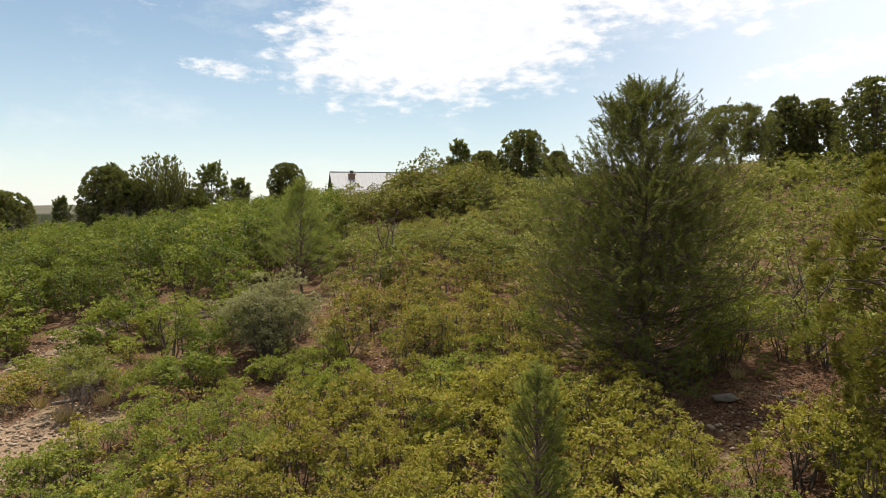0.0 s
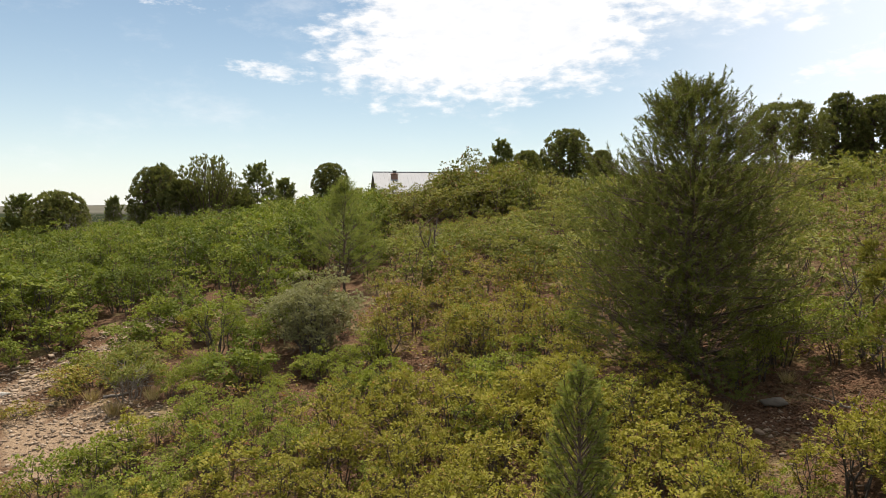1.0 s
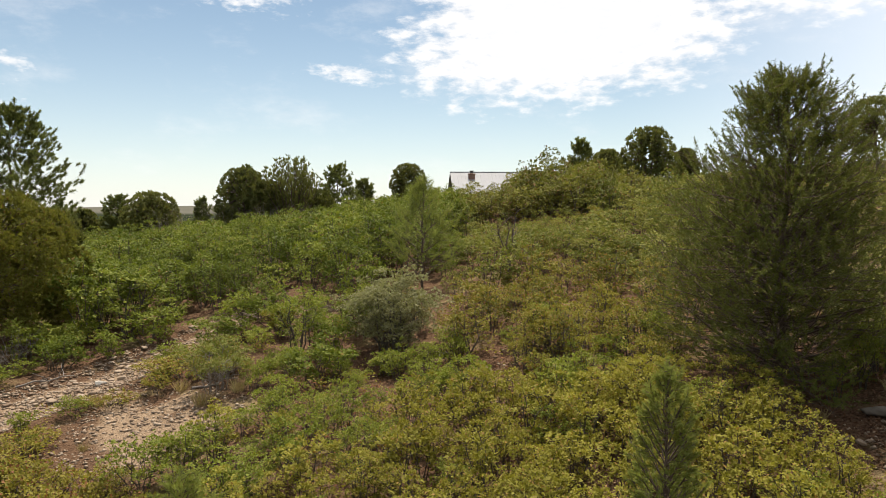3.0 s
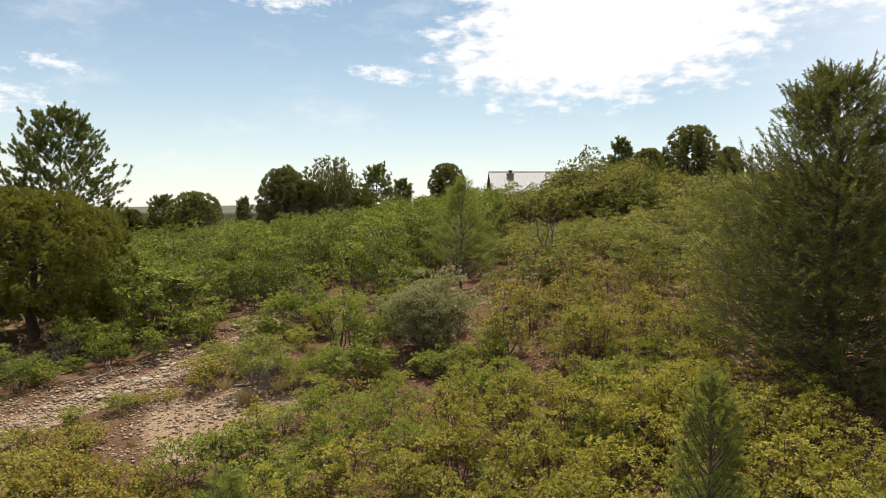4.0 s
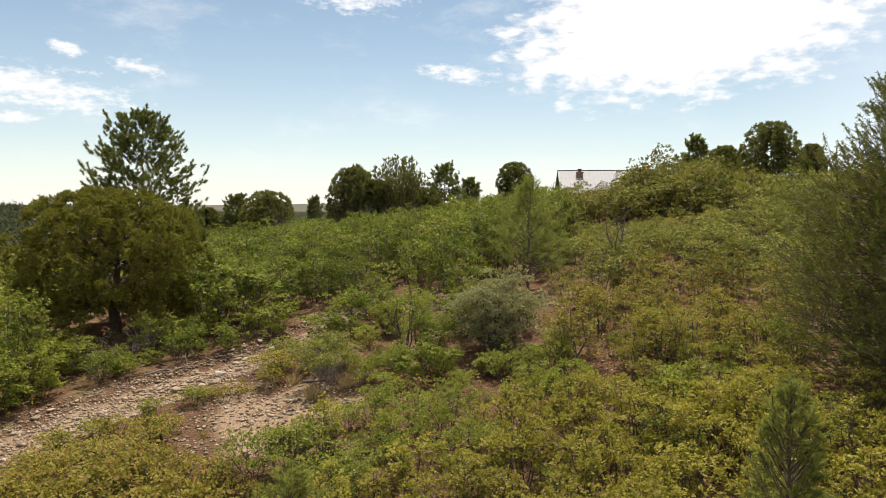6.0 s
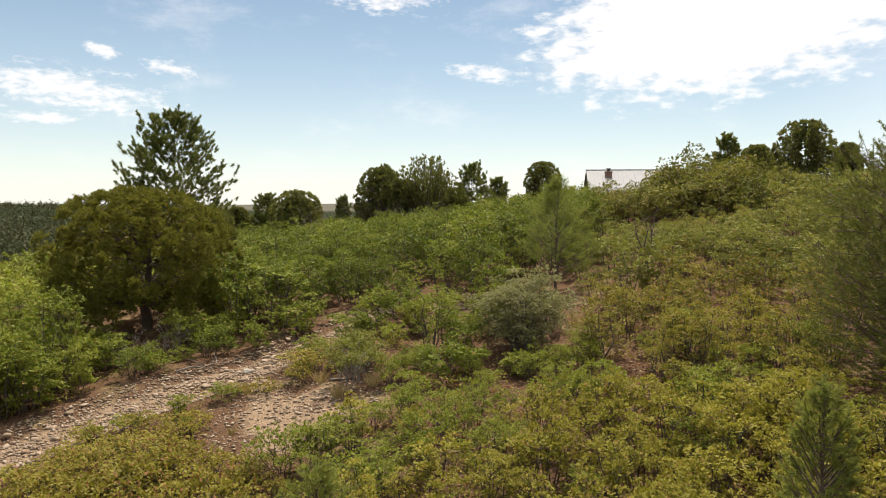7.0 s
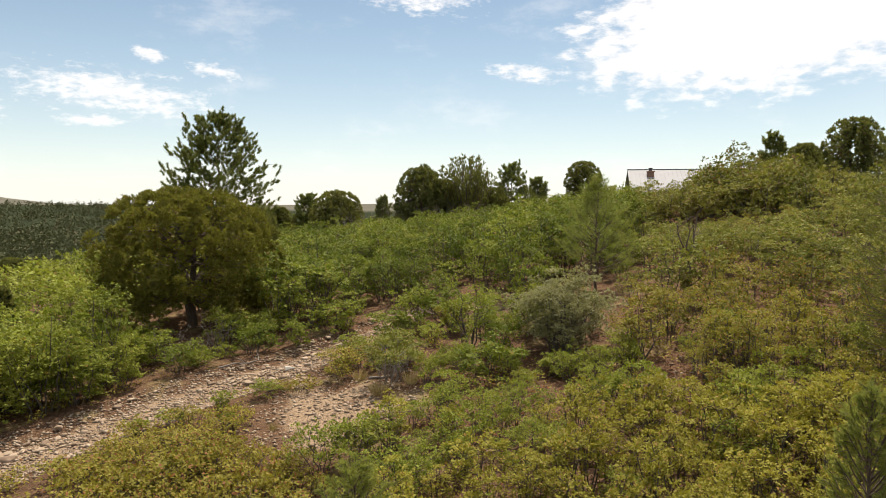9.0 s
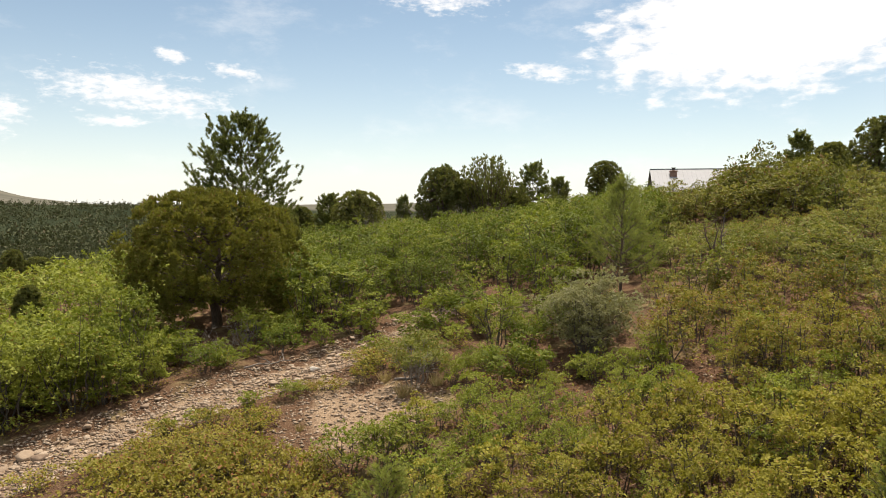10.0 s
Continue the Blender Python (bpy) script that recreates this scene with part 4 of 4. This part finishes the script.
def house():
    x, y = spot(-8.6, 86.0)
    ridge, eave, half, long = 9.08, 6.4, 5.2, 15.0
    ground = put(x, y) - 0.3
    top = tagged(new("house"), "low house with pale ribbed metal roof and brick chimney", "house")
    top.matrix_world = Matrix.Translation((x, y, 0)) @ Matrix.Rotation(radians(13), 4, "Z")
    slope = math.atan2(ridge - eave, half)
    run = math.hypot(ridge - eave, half) + 0.4
    for sgn in (-1, 1):
        bm = bmesh.new()
        box(bm, long / 2, 0, 0, long + 0.6, run, 0.08)
        bmesh.ops.translate(bm, vec=(0, sgn * run / 2, 0), verts=bm.verts[:])
        bmesh.ops.rotate(bm, cent=(0, 0, 0), matrix=Matrix.Rotation(-sgn * slope, 3, "X"), verts=bm.verts[:])
        bmesh.ops.translate(bm, vec=(0, 0, ridge), verts=bm.verts[:])
        slab = bm_part("roof_slope", bm, ROOF_METAL, top)
        if sgn < 0:
            bm = bmesh.new()
            box(bm, 0, -run / 2, 0.055, 0.045, run, 0.035)
            bmesh.ops.rotate(bm, cent=(0, 0, 0), matrix=Matrix.Rotation(slope, 3, "X"), verts=bm.verts[:])
            rib = bm_part("roof_rib", bm, ROOF_METAL, slab)
            rib.location = (0.05, 0, ridge)
            for i in range(1, int(long / 0.45)):
                more = part("roof_rib", rib.data, slab)
                more.location = (0.05 + i * 0.45, 0, ridge)
    bm = bmesh.new()
    box(bm, long / 2, 0, ridge + 0.05, long + 0.6, 0.3, 0.05)
    bm_part("ridge_cap", bm, ROOF_METAL, top)
    for sgn in (-1, 1):
        bm = bmesh.new()
        box(bm, long / 2 + 0.75, sgn * (half - 0.3), (ground + eave) / 2, long - 1.5, 0.25, eave - ground)
        bm_part("wall", bm, STUCCO, top)
    for gx in (1.5, long - 0.12):
        bm = bmesh.new()
        pts = [(-half + 0.2, ground), (half - 0.2, ground), (half - 0.2, eave), (0, ridge - 0.12), (-half + 0.2, eave)]
        a = [bm.verts.new((gx - 0.12, p, q)) for p, q in pts]
        b = [bm.verts.new((gx + 0.12, p, q)) for p, q in pts]
        bm.faces.new(a)
        bm.faces.new(b[::-1])
        for i in range(5):
            bm.faces.new((a[i], b[i], b[(i + 1) % 5], a[(i + 1) % 5]))
        bmesh.ops.recalc_face_normals(bm, faces=bm.faces[:])
        bm_part("gable_wall", bm, STUCCO, top)
    bm = bmesh.new()
    box(bm, 2.1, -1.5, ridge - 1.1, 0.72, 0.72, 1.75)
    box(bm, 2.1, -1.5, ridge - 0.28, 0.84, 0.84, 0.14)
    chimney = bm_part("chimney", bm, BRICK, top, "brown brick chimney", 0.02)
    bm = bmesh.new()
    box(bm, 2.1, -1.5, ridge - 0.05, 0.34, 0.34, 0.3)
    box(bm, 2.1, -1.5, ridge + 0.10, 0.5, 0.5, 0.05)
    bm_part("chimney_cap", bm, SOOT, chimney, "dark metal chimney cap", 0.01)


house()

# ---------------------------------------------------------------- stones, branches, grass and litter


def stone_mesh(name, size, seed, mat, rough=0.16, sub=2):
    """A worn, uneven stone."""
    r = np.random.default_rng(seed)
    bm = bmesh.new()
    bmesh.ops.create_icosphere(bm, subdivisions=sub, radius=1.0)
    f = np.array([1.0, r.uniform(0.6, 0.95), r.uniform(0.3, 0.55)]) * size
    cuts = unit(r.normal(size=(9, 3)))
    for v in bm.verts:
        p = np.array(v.co)
        for c in cuts:
            over = p @ c - 0.58
            if over > 0:
                p = p - c * over * 0.9
        p = p * (1 + rough * noise.noise(Vector(p * 1.7) + Vector((seed, 0, 0))))
        v.co = p * f
    me = bpy.data.meshes.new(name)
    bm.to_mesh(me)
    bm.free()
    for p in me.polygons:
        p.use_smooth = True
    me.materials.append(mat)
    return me


def boulder(x, y, size, mat, label, seed):
    ob = tagged(new("boulder", stone_mesh("boulder", size, seed, mat, 0.2, 3)), label, "rock")
    ob.matrix_world = Matrix.Translation((x, y, put(x, y) + size * 0.22)) @ Matrix.Rotation(seed * 1.3, 4, "Z")


boulder(-13.1, 18.85, 0.22, PALE_STONE, "pale rounded boulder at the edge of the wash", 3)
boulder(-12.75, 19.3, 0.17, STONE, "brownish boulder beside a pale one", 5)
boulder(-12.9, 19.0, 0.12, STONE, "small brownish rock beside a pale boulder", 6)
boulder(-16.9, 12.0, 0.30, STONE, "large grey-tan rock in the stony wash", 7)
boulder(-16.3, 11.9, 0.24, STONE, "large tan rock in the stony wash", 8)
boulder(-3.3, 19.7, 0.25, DARK_STONE, "dark grey rounded boulder under the scrub", 9)
boulder(5.6, 14.4, 0.30, DARK_STONE, "dark boulder half sunk in leaf litter", 10)
boulder(4.95, 13.2, 0.13, STONE, "small pale rock on leaf litter", 11)
boulder(-8.1, 15.2, 0.17, STONE, "flat tan rock on the bare stony patch", 12)
boulder(-7.5, 13.9, 0.26, STONE, "flat tan rock beside low scrub", 13)
boulder(6.9, 13.4, 0.15, STONE, "small grey rock on leaf litter", 14)


def wash_spots(n, lo, seed, where=bare_at):
    """Random places on the bare, stony ground."""
    r = np.random.default_rng(seed)
    got = []
    while len(got) < n:
        x, y = r.uniform(-20, -7, n), r.uniform(9, 28, n)
        ok = (where(x, y) > lo + r.uniform(-0.25, 0.1, n)) & (np.degrees(np.arctan2(x, y)) > -60)
        got += list(zip(x[ok], y[ok]))
    return got[:n]


STONES = [stone_mesh("stone", 1.0, 40 + i, STONE, 0.2, 2) for i in range(14)]
for i, (x, y) in enumerate(wash_spots(300, 0.05, 5, wash_at)):
    size = 0.06 + 0.12 * rng.random() ** 2.2
    ob = new("stone", STONES[i % 14])
    ob.parent = GROUND
    ob.matrix_world = (Matrix.Translation((x, y, put(x, y) + size * 0.18)) @ Matrix.Rotation(rng.uniform(0, 6.28), 4, "Z")
                       @ Matrix.Rotation(rng.uniform(-0.3, 0.3), 4, "X") @ Matrix.Diagonal((size, size, size, 1)))


def pebbles():
    """Gravel of the wash and the clearing, too small to pick apart."""
    pts = wash_spots(6500, -0.05, 9) + wash_spots(6500, 0.0, 19, wash_at)
    r = np.random.default_rng(12)
    pts += [(a, b) for a, b in zip(r.normal(5.5, 0.7, 170), r.normal(12.9, 0.6, 170))]
    pts += [(a, b) for a, b in zip(r.normal(-1.6, 0.35, 120), r.normal(17.6, 1.0, 120))]
    p = np.array(pts)
    n = len(p)
    z = land(p[:, 0], p[:, 1])
    octa = np.array([(1, 0, 0), (0, 1, 0), (-1, 0, 0), (0, -1, 0), (0.2, 0.1, 1), (0, 0, -1)], float)
    tri = np.array([(0, 1, 4), (1, 2, 4), (2, 3, 4), (3, 0, 4), (1, 0, 5), (2, 1, 5), (3, 2, 5), (0, 3, 5)])
    size = 0.016 + 0.065 * r.random(n) ** 2.4
    v = octa[None] * (1 + r.normal(size=(n, 6, 3)) * 0.22) * np.array([1, 0.8, 0.5])
    a = r.uniform(0, 6.28, n)
    c, s = np.cos(a)[:, None], np.sin(a)[:, None]
    v = np.stack([v[..., 0] * c - v[..., 1] * s, v[..., 0] * s + v[..., 1] * c, v[..., 2]], -1) * size[:, None, None]
    v = v + np.stack([p[:, 0], p[:, 1], z + size * 0.2], -1)[:, None]
    f = (np.arange(n)[:, None, None] * 6 + tri[None]).reshape(-1, 3)
    tagged(part("gravel", np_mesh("gravel", v.reshape(-1, 3), f, STONE), GROUND), kind="stuff")


pebbles()


def litter():
    """Fallen oak leaves on the open ground."""
    r = np.random.default_rng(15)
    n = 22000
    a, d = np.radians(r.uniform(-24, 38, n)), np.sqrt(r.uniform(8 ** 2, 21 ** 2, n))
    x, y = d * np.sin(a), d * np.cos(a)
    ok = bare_at(x, y) < 0.2
    x = np.concatenate([x[ok], r.normal(6.6, 1.3, 7000), r.normal(-1.7, 0.5, 2200), r.normal(3.0, 1.0, 1500)])
    y = np.concatenate([y[ok], r.normal(14.2, 1.2, 7000), r.normal(17.4, 1.1, 2200), r.normal(12.6, 0.8, 1500)])
    dirs = unit(np.stack([r.normal(size=len(x)), r.normal(size=len(x)), np.abs(r.normal(size=len(x))) * 0.25], -1))
    ln = r.uniform(0.04, 0.075, len(x))
    v, f = blades(np.stack([x, y, land(x, y) + 0.012], -1), dirs, ln, ln * 0.3, 0.3, 2.0)
    tagged(new("leaf_litter", np_mesh("leaf_litter", v, f, LITTER)), "reddish brown fallen oak leaves", "leaf litter", kind="stuff")


litter()


def grass_tuft(h, w, n):
    a = rng.uniform(0, 6.28, n)
    lean = rng.uniform(0.1, 0.75, n)
    d = unit(np.stack([np.cos(a) * lean, np.sin(a) * lean, np.ones(n)], -1))
    foot = np.stack([np.cos(a), np.sin(a), np.zeros(n)], -1) * rng.uniform(0, w * 0.3, (n, 1))
    return blades(foot, d, h * rng.uniform(0.5, 1.1, n), 0.006, 0.1)


for i, (x, y, s) in enumerate([(-11.4, 25.4, 1.3), (-11.6, 23.2, 1.0), (-8.6, 16.2, 1.1), (-12.0, 25.9, 0.8), (-10.9, 22.2, 0.7), (-9.9, 17.6, 0.9), (-8.0, 16.9, 1.0), (-11.9, 17.0, 0.8),
                               (-10.4, 14.3, 0.6), (-7.7, 18.6, 1.0), (6.4, 15.6, 0.8), (4.6, 14.2, 0.7)]):
    v, f = grass_tuft(0.42, 0.4, 130)
    ob = tagged(new("grass_tuft"), "dry straw-coloured grass tuft on stony ground", "grass", "dry grass tufts")
    part("straw", np_mesh("straw", v, f, DRY_GRASS), ob)
    ob.matrix_world = Matrix.Translation((x, y, put(x, y, 0.02))) @ Matrix.Diagonal((s, s, s, 1))


def bare_branches(h, w, stems, twigs, thick):
    """A leafless shrub: crooked stems that fork twice."""
    main, fine = [], []
    for i in range(stems):
        a = rng.uniform(0, 6.28)
        tip = np.array([math.cos(a) * w * rng.uniform(0.15, 0.5), math.sin(a) * w * rng.uniform(0.15, 0.5), h * rng.uniform(0.65, 1.0)])
        ln = bend((math.cos(a) * 0.05, math.sin(a) * 0.05, -0.1), tip, thick, thick * 0.3, 6, 0.09)
        main.append(ln)
        for k in range(twigs):
            q = ln[rng.integers(2, 6), :3]
            b = bend(q, q + unit(rng.normal(size=3) + np.array([math.cos(a), math.sin(a), 1.2])) * h * rng.uniform(0.12, 0.3), thick * 0.35, 0.003, 4, 0.1)
            fine.append(b)
            e = b[2, :3]
            fine.append(bend(e, e + unit(rng.normal(size=3) + np.array([0, 0, 0.8])) * h * 0.12, 0.004, 0.002, 3, 0.08))
    return tubes(main, 5), tubes(fine, 3)


def bare_shrub(name, x, y, h, w, stems, twigs, thick, mat, label, group=""):
    top = tagged(new(name), label, "shrub", group)
    (v, f), (tv, tf) = bare_branches(h, w, stems, twigs, thick)
    part("branchwork", np_mesh("branchwork", np.concatenate([v, tv]), np.concatenate([f, tf + len(v)]), mat), top)
    top.matrix_world = Matrix.Translation((x, y, put(x, y, 0.03)))
    return top


bare_shrub("dead_oak", *spot(-4.4, 29.5), 2.5, 2.4, 4, 7, 0.05, DEAD_WOOD, "leafless dark dead oak standing in green scrub")
bare_shrub("dead_oak", *spot(27.0, 19.0), 2.9, 2.2, 5, 8, 0.035, DEAD_WOOD, "leafless brown oak on the upper slope")
first = bare_shrub("bare_shrub", *spot(-25.5, 56.0), 2.0, 2.4, 12, 6, 0.02, GREY_TWIG, "leafless grey twiggy shrub on the skyline", "bare shrubs")
for az_, d_, s in [(-24.2, 55.5, 0.9), (-23.0, 55, 1.0), (-26.6, 57, 1.0), (-20.4, 54, 0.8), (-28.6, 56, 0.9), (-30.0, 55, 1.0), (21.0, 49.5, 0.9), (22.4, 49, 1.0), (23.6, 49.5, 0.8),
                   (-40.0, 26.3, 0.62), (-43.5, 25.6, 0.6), (-41.6, 25.2, 0.5), (7.3, 51, 0.8), (5.4, 51.5, 0.8)]:
    copy_thing(first, turned(*spot(az_, d_), s))


def fallen_branch(x, y, length, turn, label):
    z = put(x, y)
    a = radians(turn)
    e = np.array([x + math.cos(a) * length, y + math.sin(a) * length, put(x + math.cos(a) * length, y + math.sin(a) * length) + 0.12])
    ln = bend((x, y, z + 0.05), e, 0.035, 0.012, 7, 0.05)
    lines = [ln] + [bend(ln[k, :3], ln[k, :3] + np.array([rng.normal() * 0.25, rng.normal() * 0.25, rng.uniform(0.1, 0.4)]), 0.016, 0.005, 4, 0.1) for k in (2, 3, 4, 5)]
    v, f = tubes(lines, 6)
    tagged(new("fallen_branch", np_mesh("fallen_branch", v, f, GREY_TWIG)), label, "branch")


fallen_branch(-15.3, 18.2, 1.5, 40, "bleached fallen branch beside the wash")
fallen_branch(-9.6, 17.6, 1.2, 10, "bleached forked branch under low scrub")
fallen_branch(7.0, 13.9, 0.45, 150, "pale broken branch on leaf litter")
